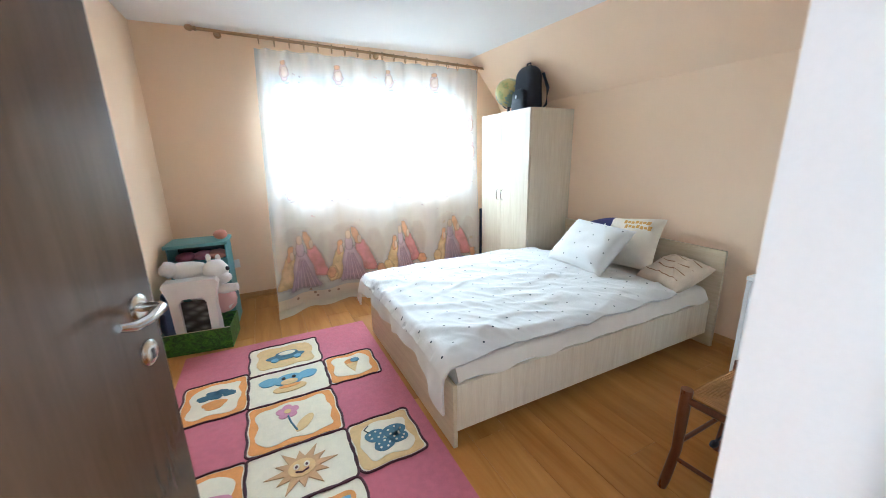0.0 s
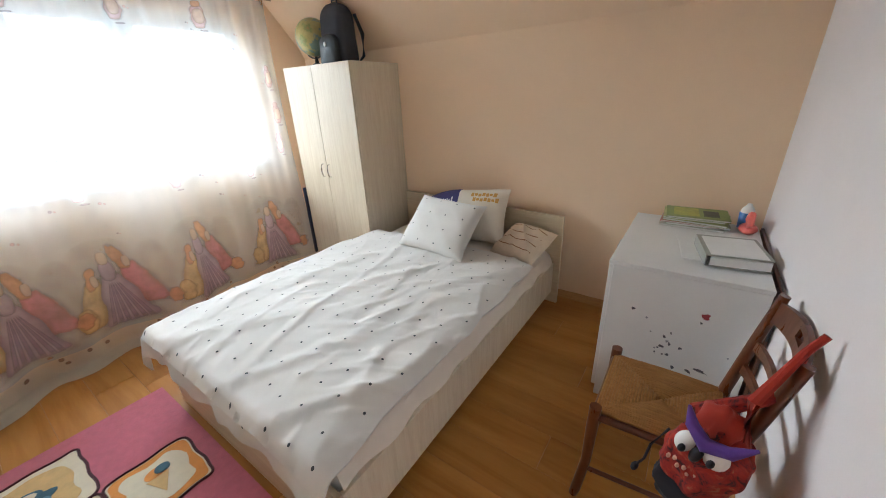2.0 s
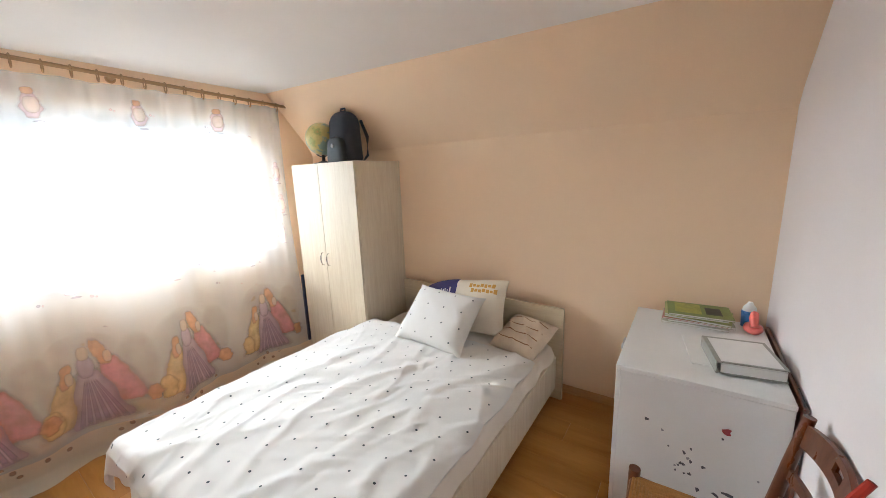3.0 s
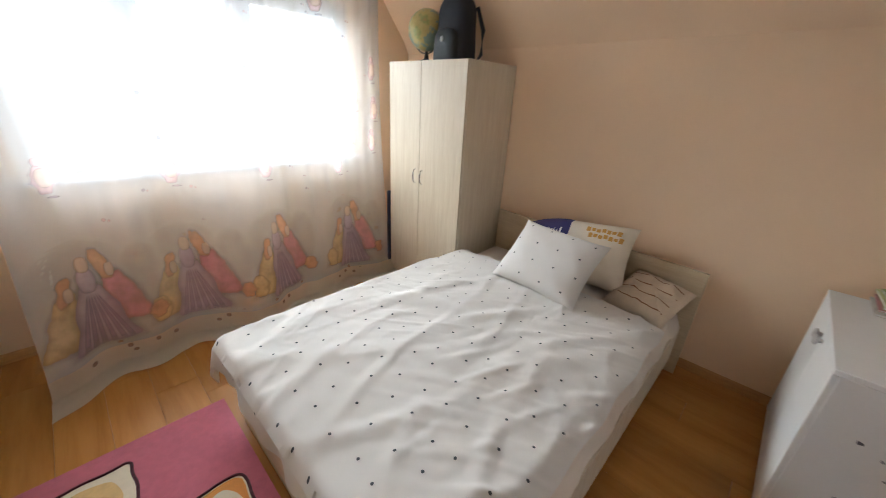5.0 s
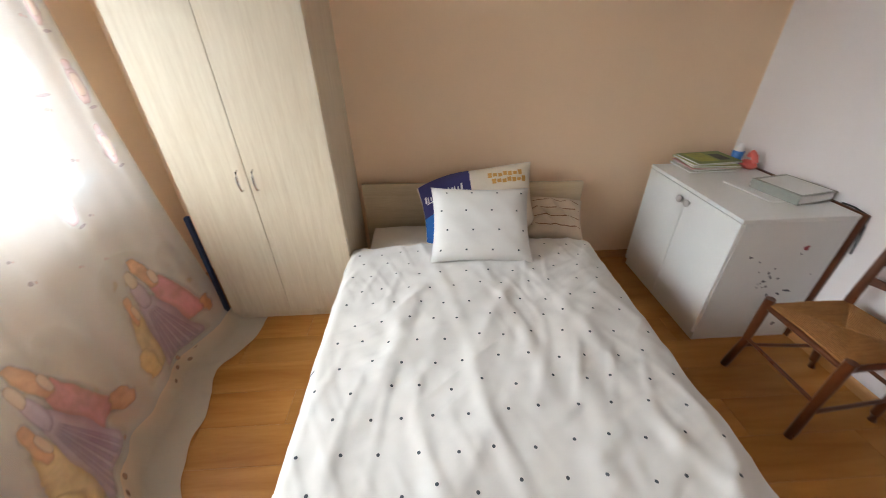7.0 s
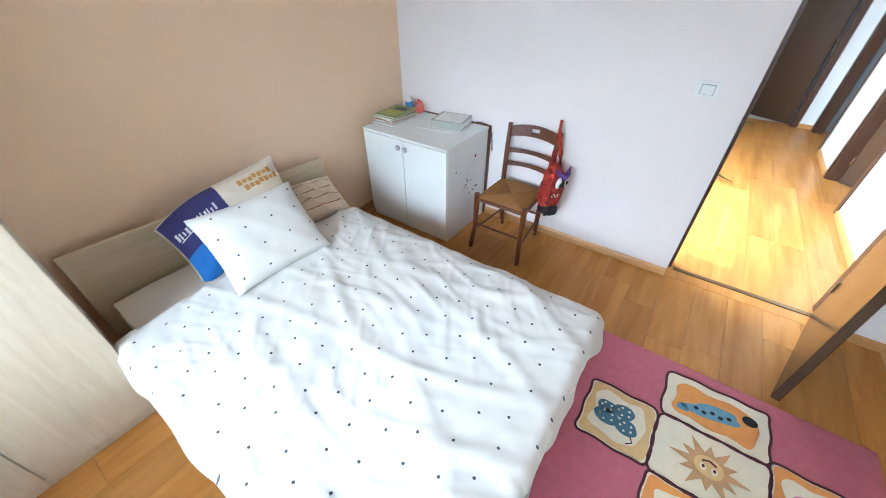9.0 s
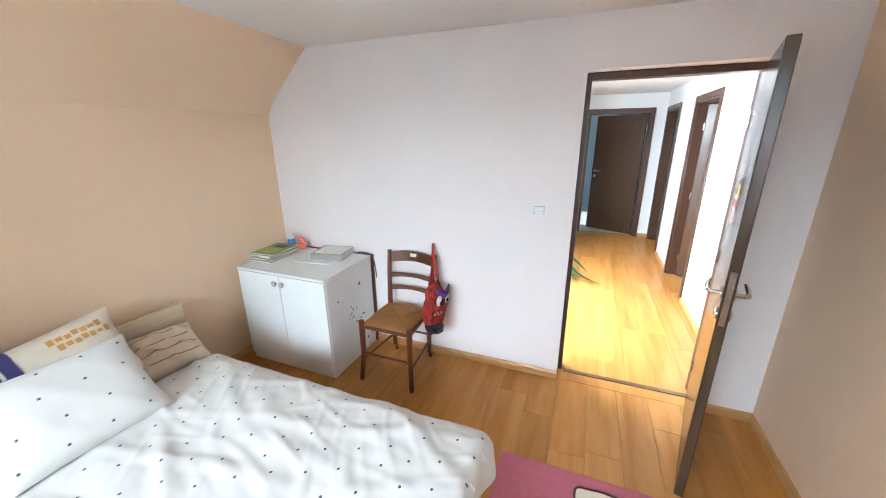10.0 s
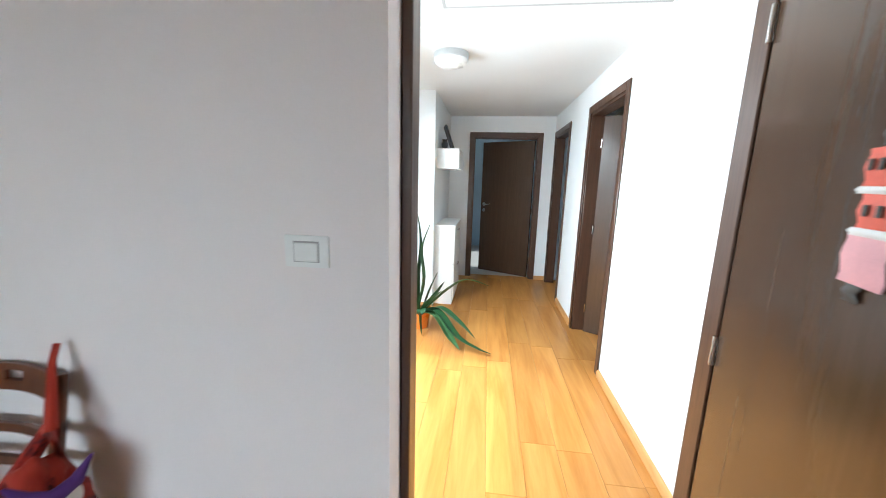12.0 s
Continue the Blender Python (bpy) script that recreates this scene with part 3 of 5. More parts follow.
def print_patch(name, material, x, z, half, rows=18, cols=14, shift=lambda k: 0.0, layer=1):
    """A printed shape on the cloth, its ink bleeding out at the rim: half(k) is its half width at k from its foot (0) to its top (1), z its foot and top."""
    bm = bmesh.new()
    bleed = bm.verts.layers.float.new("bleed")
    g = []
    for i in range(rows + 1):
        k = i / rows
        w = max(0.0015, half(k))
        s = CTOP - (z[0] + (z[1] - z[0]) * k)
        g.append([bm.verts.new(curtain_at(x + shift(k) + w * (2 * j / cols - 1), s) + Vector((0, -0.0022 * layer, 0.0006 * layer))) for j in range(cols + 1)])
        for j in range(cols + 1):
            d = max(abs(2 * j / cols - 1), abs(2 * k - 1) ** 2)
            g[-1][j][bleed] = max(0.0, min(1.0, (d - 0.45) / 0.55)) ** 1.5
    for i in range(rows):
        for j in range(cols):
            bm.faces.new((g[i][j], g[i][j + 1], g[i + 1][j + 1], g[i + 1][j]))
    return part(name, bm, material, curtain)


def oval(w):
    return lambda k: w * math.sqrt(max(0, 1 - (2 * k - 1) ** 2))


def gown(w, waist=0.2):
    """A bell skirt that narrows to a waist."""
    return lambda k: w * (waist + (1 - waist) * (1 - k) ** 0.75) * (0.93 + 0.07 * math.sin(13 * k))


def ragged(w, seed):
    return lambda k: w * math.sqrt(max(0, 1 - (2 * k - 1) ** 2)) * (0.85 + 0.3 * noise.noise((k * 5, seed, 0.5)))


rng = random.Random(4)
for gx in (0.09, 0.58, 1.14, 1.84):
    b = 0.13 + rng.uniform(-0.01, 0.01)
    # tan clouds behind and above the figures
    print_patch("printed_wash", P_WASH, gx - 0.02, (b + 0.10, b + 0.62), oval(0.25), layer=1)
    print_patch("printed_wash", P_WASH, gx + 0.24, (b + 0.14, b + 0.56), oval(0.11), layer=2)
    # the figure in yellow
    print_patch("printed_gown", P_YELLOW, gx - 0.165, (b + 0.02, b + 0.36), gown(0.14, 0.36), shift=lambda k: 0.06 * k, layer=3)
    if gx > 0.1:
        print_patch("printed_train", P_YELLOW, gx - 0.21, (b + 0.03, b + 0.20), ragged(0.085, gx + 5), layer=4)
    print_patch("printed_swirl", P_ORANGE, gx - 0.125, (b + 0.27, b + 0.44), ragged(0.05, 2.0), rows=12, cols=10, shift=lambda k: 0.03 * k, layer=5)
    print_patch("printed_swirl", P_SKIN, gx - 0.095, (b + 0.29, b + 0.38), oval(0.026), rows=8, cols=8, layer=6)
    # the figure in crimson
    print_patch("printed_gown", P_RED, gx + 0.165, (b + 0.08, b + 0.44), gown(0.16, 0.28), shift=lambda k: -0.075 * k, layer=4)
    print_patch("printed_train", P_ORANGE, gx + 0.27, (b + 0.06, b + 0.18), ragged(0.075, gx), rows=12, cols=10, layer=5)
    print_patch("printed_swirl", P_ORANGE, gx + 0.085, (b + 0.36, b + 0.57), ragged(0.058, 7.0), rows=12, cols=10, shift=lambda k: -0.045 * k, layer=6)
    print_patch("printed_swirl", P_SKIN, gx + 0.095, (b + 0.38, b + 0.47), oval(0.026), rows=8, cols=8, layer=7)
    # the wide mauve gown
    print_patch("printed_gown", P_PURPLE, gx + 0.02, (b - 0.02, b + 0.38), gown(0.20, 0.22), shift=lambda k: -0.03 * k, layer=7)
    for o in (-0.11, -0.07, -0.03, 0.015, 0.06, 0.10):
        print_patch("printed_fold", P_PURPLE_DARK, gx + 0.02 + o, (b, b + 0.30), lambda k: 0.014 * (1 - k) + 0.004, cols=6, shift=lambda k, o=o: -0.025 * k - o * 0.8 * k, layer=8)
    print_patch("printed_bodice", P_PURPLE, gx - 0.012, (b + 0.30, b + 0.46), oval(0.05), rows=10, cols=8, layer=8)
    print_patch("printed_swirl", P_SKIN, gx - 0.012, (b + 0.42, b + 0.52), oval(0.036), rows=10, cols=8, layer=9)
for mx, mz in ((0.04, 1.06), (0.59, 1.05), (1.15, 1.03), (1.78, 1.00), (0.33, 1.52), (0.88, 1.52), (1.44, 1.52), (1.96, 1.50), (0.10, 2.14), (0.62, 2.14), (1.14, 2.14), (1.66, 2.14), (2.14, 1.72), (2.16, 1.42), (2.12, 1.16), (0.0, 1.78)):
    print_patch("printed_medallion", P_PINK, mx, (mz - 0.085, mz + 0.085), ragged(0.065, mx), rows=12, cols=10, layer=1)
    print_patch("printed_medallion", P_SKIN, mx + 0.004, (mz - 0.05, mz + 0.06), oval(0.042), rows=8, cols=6, layer=2)
    print_patch("printed_bow", P_ORANGE if mz > 2 else P_PINK, mx, (mz + 0.06, mz + 0.11), oval(0.035), rows=6, cols=6, layer=2)
    print_patch("printed_scroll", P_GREY, mx + 0.02, (mz - 0.10, mz - 0.085), oval(0.03), rows=4, cols=6, layer=2)
for i in range(54):
    mx, mz = rng.uniform(-0.02, 2.15), rng.uniform(0.72, 2.15)
    w = rng.uniform(0.007, 0.016)
    print_patch("printed_flower", rng.choice((P_GREY, P_GREY, P_PINK)), mx, (mz, mz + w * 1.8), oval(w), rows=4, cols=3)
    print_patch("printed_flower", P_PINK, mx + w * 1.6, (mz - 0.004, mz + w), oval(w * 0.6), rows=4, cols=3)
for i in range(18):
    mx, mz = rng.uniform(0.0, 2.1), rng.uniform(0.02, 0.1)
    print_patch("printed_flower", P_BROWN, mx, (mz, mz + 0.03), oval(0.017), rows=4, cols=4, layer=2)

rod = thing("curtain_rod", "turned pine curtain rod with wooden rings", "curtain rod")
bm = bmesh.new()
tube(bm, [(-0.50, 3.83, 2.430), (2.53, 3.83, 2.345)], 0.0135, 12)
part("pole", bm, M_ROD, rod)
rod_z = lambda x: 2.430 - 0.02805 * (x + 0.50)
for x in (-0.50, 2.53):
    s = -1 if x < 0 else 1
    bm = bmesh.new()
    lathe(bm, [(0.006, 0), (0.019, 0.004), (0.019, 0.016), (0.012, 0.022), (0.024, 0.04), (0.026, 0.055), (0.018, 0.075), (0.005, 0.084)], m=pose(x, 3.83, rod_z(x), 0, 90 * s), sides=14)
    part("finial", bm, M_ROD, rod)
for x in (-0.36, 1.05, 2.36):
    bm = bmesh.new()
    tube(bm, [(x, 3.94, rod_z(x)), (x, 3.84, rod_z(x))], [0.016, 0.012])
    lathe(bm, [(0.005, 0), (0.03, 0.001), (0.03, 0.01), (0.02, 0.014)], m=pose(x, 3.94, rod_z(x), 90), sides=14)
    part("bracket", bm, M_ROD, rod)
for i in range(19):
    x = -0.045 + i * 0.1255
    bm = bmesh.new()
    ring = [(x, 3.83 + 0.021 * math.cos(a), rod_z(x) - 0.018 + (0.036 + 0.03 * (rod_z(x) - 2.34)) * math.sin(a)) for a in (2 * math.pi * k / 14 for k in range(15))]
    tube(bm, ring, 0.0045, 6, caps=False)
    part("ring", bm, M_ROD, rod)

# ---- bedding ----
DX0, DX1 = 0.43, 2.16


def duvet_at(p, q):
    """p: metres from the head edge towards the foot; q: metres from the near hem towards the window."""
    x, y = DX1 - p, 1.25 + q
    drop_x, drop_y = max(0.0, DX0 - x), max(0.0, y - 2.715)
    x, y = max(x, DX0), min(y, 2.715)
    z = 0.470 + 0.012 * math.sin(q * 2.3) - 0.03 * (1 - min(1, q / 0.16)) ** 2
    n = noise.noise((p * 1.6, q * 3.4, 0.3)) * 0.012
    ridge = 0.0
    for a, f, w, ph in ((0.35, 17, 0.014, 0.2), (0.75, 13, 0.013, 1.7), (-0.25, 23, 0.009, 0.9), (1.2, 10, 0.009, 2.2)):
        t = math.sin((q * math.cos(a) - p * math.sin(a)) * f + 2.5 * noise.noise((p * 1.5 + ph, q * 1.5, ph)) + ph * 3)
        ridge += w * max(0, t) ** 3 * (0.4 + 0.8 * abs(noise.noise((p * 2.3, q * 2.3, ph * 5))))
    fine = 0.003 * noise.noise((p * 14, q * 14, 3.0))
    for a, f, w, ph in ((0.15, 46, 0.0045, 0.4), (0.6, 38, 0.005, 2.1), (-0.4, 57, 0.0035, 4.4), (0.95, 64, 0.003, 6.3)):
        t = math.sin((q * math.cos(a) - p * math.sin(a)) * f + 4.0 * noise.noise((p * 2.2 + ph, q * 2.2, ph)) + ph)
        fine += w * max(0, t) ** 2 * max(0.0, noise.noise((p * 3.1 + ph, q * 3.1, ph * 3)) + 0.15) * 1.6
    z += n + ridge + fine + 0.022 * max(0, q - 0.9) * min(1, p)
    edge = 0.05
    if x < DX0 + edge:
        z -= edge - math.sqrt(max(0, edge ** 2 - (DX0 + edge - x) ** 2))
    if y > 2.715 - edge:
        z -= edge - math.sqrt(max(0, edge ** 2 - (y - 2.715 + edge) ** 2))
    wave = 0.016 * math.sin(q * 13 + 1) + 0.008 * math.sin(q * 31)
    if drop_x:
        x -= 0.012 + wave * min(1, drop_x * 8) + 0.05 * drop_x
        z -= drop_x
    if drop_y:
        y += 0.012 + 0.014 * math.sin(p * 12) * min(1, drop_y * 8) + 0.06 * drop_y
        z -= drop_y
    return Vector((x, y, z))


PLEN, QLEN = DX1 - DX0 + 0.10, 1.38 + 0.20


def duvet_uv(u, v):
    p, q = PLEN * u, QLEN * v
    # scalloped hems, longer at the near foot corner
    if u > 0.93:
        p += (u - 0.93) / 0.07 * (0.02 * math.sin(q * 10) + 0.075 * max(0, 1 - q / 0.22))
    if v < 0.08:
        q -= (0.08 - v) / 0.08 * (0.005 * math.sin(p * 17) + 0.03 * max(0, u - 0.8) * 5)
    if v > 0.9:
        q += (v - 0.9) / 0.1 * (0.02 * math.sin(p * 9 + 1))
    return duvet_at(p, q)


duvet = thing("duvet", "white cotton duvet with small dark dots, rumpled on the bed", "duvet")
bm = bmesh.new()
sheet(bm, duvet_uv, 270, 230, thick=-0.014)
part("cover", bm, M_DUVET, duvet)
rng = random.Random(7)
for i in range(17):
    for j in range(13):
        p, q = 0.07 + i * 0.118, 0.06 + j * 0.122 + (0.061 if i % 2 else 0)
        p, q = p + rng.uniform(-0.018, 0.018), q + rng.uniform(-0.018, 0.018)
        if p > PLEN - 0.05 or q > QLEN - 0.05:
            continue
        bm = bmesh.new()
        c = duvet_at(p, q)
        e1, e2 = (duvet_at(p + 0.006, q) - c), (duvet_at(p, q + 0.006) - c)
        nrm = e1.cross(e2).normalized()
        if nrm.z < 0 and abs(nrm.z) > 0.2:
            nrm = -nrm
        if abs(nrm.z) <= 0.2:
            nrm = Vector((-1, 0, 0)) if c.x < 0.5 else Vector((0, 1, 0))
        rim = [c + nrm * 0.0022 + e1 * math.cos(a) + e2 * math.sin(a) for a in (2 * math.pi * k / 8 for k in range(8))]
        top = bm.verts.new(c + nrm * 0.0034)
        vs = [bm.verts.new(r) for r in rim]
        for k in range(8):
            bm.faces.new((top, vs[k], vs[(k + 1) % 8]))
        part("printed_dot", bm, M_DOT, duvet)

# under-sheet that shows along the near side and the head
bm = bmesh.new()


def sheet_at(u, v):
    x, y = 0.50 + 2.005 * u, 1.238 + 1.37 * v
    side = max(0, 1 - (y - 1.238) / 0.05)
    z = 0.415 + 0.008 * noise.noise((x * 6, y * 6, 1)) - 0.075 * side ** 2 + 0.006 * math.sin(x * 23) * side
    return Vector((x, y - 0.006 * math.sin(x * 19) * side, z))


sheet(bm, sheet_at, 90, 50, thick=-0.010)
single("bed_sheet", bm, M_SHEET, "cream cotton sheet spread over the mattress", "sheet")


def cushion(bm, w, h, t, m, nu=26, nv=22, crumple=0.006, seed=1.0, droop=0.0):
    """A stuffed pillow of w by h, t thick, centred, face towards +z."""
    def face(sgn):
        def f(u, v):
            a, b = 2 * u - 1, 2 * v - 1
            pinch = 1 - 0.07 * (1 - abs(a) ** 2) * abs(b) ** 3 - 0.0
            pinch2 = 1 - 0.07 * (1 - abs(b) ** 2) * abs(a) ** 3
            th = t / 2 * (max(0, (1 - a ** 4) * (1 - b ** 4))) ** 0.55
            th += crumple * noise.noise((a * 3 + seed, b * 3, sgn + seed)) * (1 - max(abs(a), abs(b)) ** 6)
            th += crumple * 0.8 * max(0, math.sin(a * 9 + b * 7 + seed)) ** 3 * (1 - max(abs(a), abs(b)) ** 4)
            return m @ Vector((a * w / 2 * pinch2, b * h / 2 * pinch - droop * (max(0.0, -a - 0.1) ** 2 + 0.35 * max(0.0, a - 0.5) ** 2), sgn * max(th, 0.003)))
        return f
    top = sheet(bm, face(1), nu, nv)
    low = sheet(bm, face(-1), nu, nv)
    rim = lambda g: [g[i][0] for i in range(nu)] + [g[nu][j] for j in range(nv)] + [g[i][nv] for i in range(nu, 0, -1)] + [g[0][j] for j in range(nv, 0, -1)]
    a, b = rim(top), rim(low)
    for k in range(len(a)):
        bm.faces.new((a[k], a[(k + 1) % len(a)], b[(k + 1) % len(b)], b[k]))
    return face(1)


def stand(centre, across, up):
    """A pose whose x runs across, y up and z out of the face."""
    a = Vector(across).normalized()
    n = a.cross(Vector(up)).normalized()
    u = n.cross(a)
    return Matrix.Translation(centre) @ Matrix((a, u, n)).transposed().to_4x4()


def patch(name, material, owner, face, u0, u1, v0, v1, off=0.002, n=8):
    bm = bmesh.new()
    def f(u, v):
        uu, vv = u0 + (u1 - u0) * u, v0 + (v1 - v0) * v
        p = face(uu, vv)
        d = (face(uu + 0.01, vv) - p).cross(face(uu, vv + 0.01) - p).normalized()
        return p + d * off
    sheet(bm, f, n, n)
    return part(name, bm, material, owner)


def dots(owner, face, nu, nv, wu, wv):
    for i in range(nu):
        for j in range(nv):
            u, v = (i + 0.5 + 0.25 * (j % 2) - 0.12) / nu, (j + 0.5) / nv
            patch("printed_dot", M_DOT, owner, face, u - wu, u + wu, v - wv, v + wv, 0.002, 2)


pillow_m = stand((2.085, 1.935, 0.645), (-0.04, -1, -0.03), (0.32, 0, 0.30))
pil = thing("pillow", "small white pillow with dark dots leaning on another", "pillow", group="pillows")
bm = bmesh.new()
f = cushion(bm, 0.57, 0.45, 0.16, pillow_m)
part("cover", bm, M_DUVET, pil)
dots(pil, f, 4, 4, 0.009, 0.011)

pil2 = thing("pillow", "navy and cream printed pillow propped against the headboard", "pillow", group="pillows")
pm = stand((2.395, 1.92, 0.648), (0, -1, 0.10), (0.17, 0, 0.36))
bm = bmesh.new()
f = cushion(bm, 0.74, 0.42, 0.17, pm, crumple=0.012, seed=3.0, droop=0.10)
part("cover", bm, M_CREAM, pil2)
patch("printed_field", M_BLUECLOTH, pil2, f, 0.012, 0.46, 0.50, 0.985, 0.003, 14)
patch("printed_field", M_SKYCLOTH, pil2, f, 0.012, 0.40, 0.02, 0.50, 0.003, 14)
for k in range(13):
    u = 0.05 + k * 0.027
    patch("printed_bar", M_PAPER, pil2, f, u, u + (0.010 if k % 3 else 0.017), 0.70 - 0.015 * (k % 2), 0.765 + 0.03 * (k % 4 == 0) + 0.012 * math.sin(k * 2.1), 0.005, 3)
patch("printed_bar", M_PAPER, pil2, f, 0.06, 0.38, 0.672, 0.684, 0.005, 6)
for r in range(2):
    for k in range(7):
        u = 0.61 + k * 0.043 + 0.03 * r
        patch("printed_bar", M_GOLD, pil2, f, u, u + 0.034, 0.81 - r * 0.095 + 0.012 * (k % 2), 0.885 - r * 0.095 - 0.010 * (k % 3), 0.004, 3)

pil3 = thing("pillow", "crumpled beige pillow with brown lines against the headboard", "pillow", group="pillows")
pm = stand((2.36, 1.41, 0.515), (-0.25, -1, -0.02), (0.85, -0.15, 0.38))
bm = bmesh.new()
f = cushion(bm, 0.36, 0.34, 0.15, pm, crumple=0.016, seed=6.0)
part("cover", bm, M_BEIGE, pil3)
for k in range(4):
    patch("printed_line", M_STRIPE, pil3, f, 0.08, 0.92, 0.18 + 0.2 * k, 0.20 + 0.2 * k, 0.002, 10)


# ---- rug ----
def pile(name, color, spread=0.12):
    return plain(name, color, 0.95, spread=spread, scale=30, relief=0.5, fine=700, fuzz=0.10)


R_PINK = pile("pink_wool_pile", (0.50, 0.13, 0.175))
R_CREAM = pile("cream_wool_pile", (0.76, 0.68, 0.52), 0.06)
R_ORANGE = pile("orange_wool_pile", (0.72, 0.30, 0.07))
R_SAND = pile("sand_wool_pile", (0.68, 0.46, 0.20))
R_TEAL = pile("teal_wool_pile", (0.07, 0.16, 0.22))
R_SKY = pile("sky_blue_wool_pile", (0.16, 0.33, 0.46))
R_MAROON = pile("maroon_wool_pile", (0.07, 0.014, 0.022))
R_BLACK = pile("black_wool_pile", (0.015, 0.014, 0.018))
R_TAN = pile("tan_wool_pile", (0.52, 0.30, 0.13))
R_ROSE = pile("rose_wool_pile", (0.60, 0.25, 0.33))

rug = thing("rug", "pink children's rug with cream hopscotch picture panels", "rug")
RX0, RX1, RY0, RY1, RT = -0.825, 0.435, 0.91, 2.82, 0.011
bm = bmesh.new()
box(bm, RX0, RY0, 0.0005, RX1, RY1, RT, 0.004, 2)
part("base", bm, R_PINK, rug)


def blob(cx, cy, rx, ry, n=22, wobble=0.0, turn=0.0, seed=0):
    out = []
    for k in range(n):
        a = 2 * math.pi * k / n
        w = 1 + wobble * math.sin(3 * a + seed) + 0.6 * wobble * math.sin(5 * a + 2 * seed)
        x, y = rx * w * math.cos(a), ry * w * math.sin(a)
        out.append((cx + x * math.cos(turn) - y * math.sin(turn), cy + x * math.sin(turn) + y * math.cos(turn)))
    return out


def soft_rect(x0, y0, x1, y1, r=0.03, wob=0.004, seed=0):
    out = []
    for cx, cy, a0 in ((x1 - r, y1 - r, 0), (x0 + r, y1 - r, 90), (x0 + r, y0 + r, 180), (x1 - r, y0 + r, 270)):
        for k in range(5):
            a = radians(a0 + 22.5 * k)
            out.append((cx + r * math.cos(a), cy + r * math.sin(a)))
    dense = []
    for (ax, ay), (bx, by) in zip(out, out[1:] + out[:1]):
        n = max(1, int(math.hypot(bx - ax, by - ay) / 0.03))
        for k in range(n):
            x, y = ax + (bx - ax) * k / n, ay + (by - ay) * k / n
            dense.append((x + wob * math.sin(40 * y + seed), y + wob * math.sin(37 * x + seed * 2)))
    return dense


def tuft(name, outline, material, level, owner=None):
    """A cut-pile shape on the rug; level counts the layers up."""
    bm = bmesh.new()
    prism(bm, outline, RT - 0.002, RT + 0.0022 * level)
    return part(name, bm, material, owner or rug)


def cord(owner, outline, closed=True, r=0.006, z=RT + 0.003, material=None, name="outline_cord"):
    bm = bmesh.new()
    pts = [(x, y, z) for x, y in outline]
    if closed:
        pts.append(pts[0])
    tube(bm, pts, r, 6, caps=not closed)
    return part(name, bm, material or R_MAROON, owner)


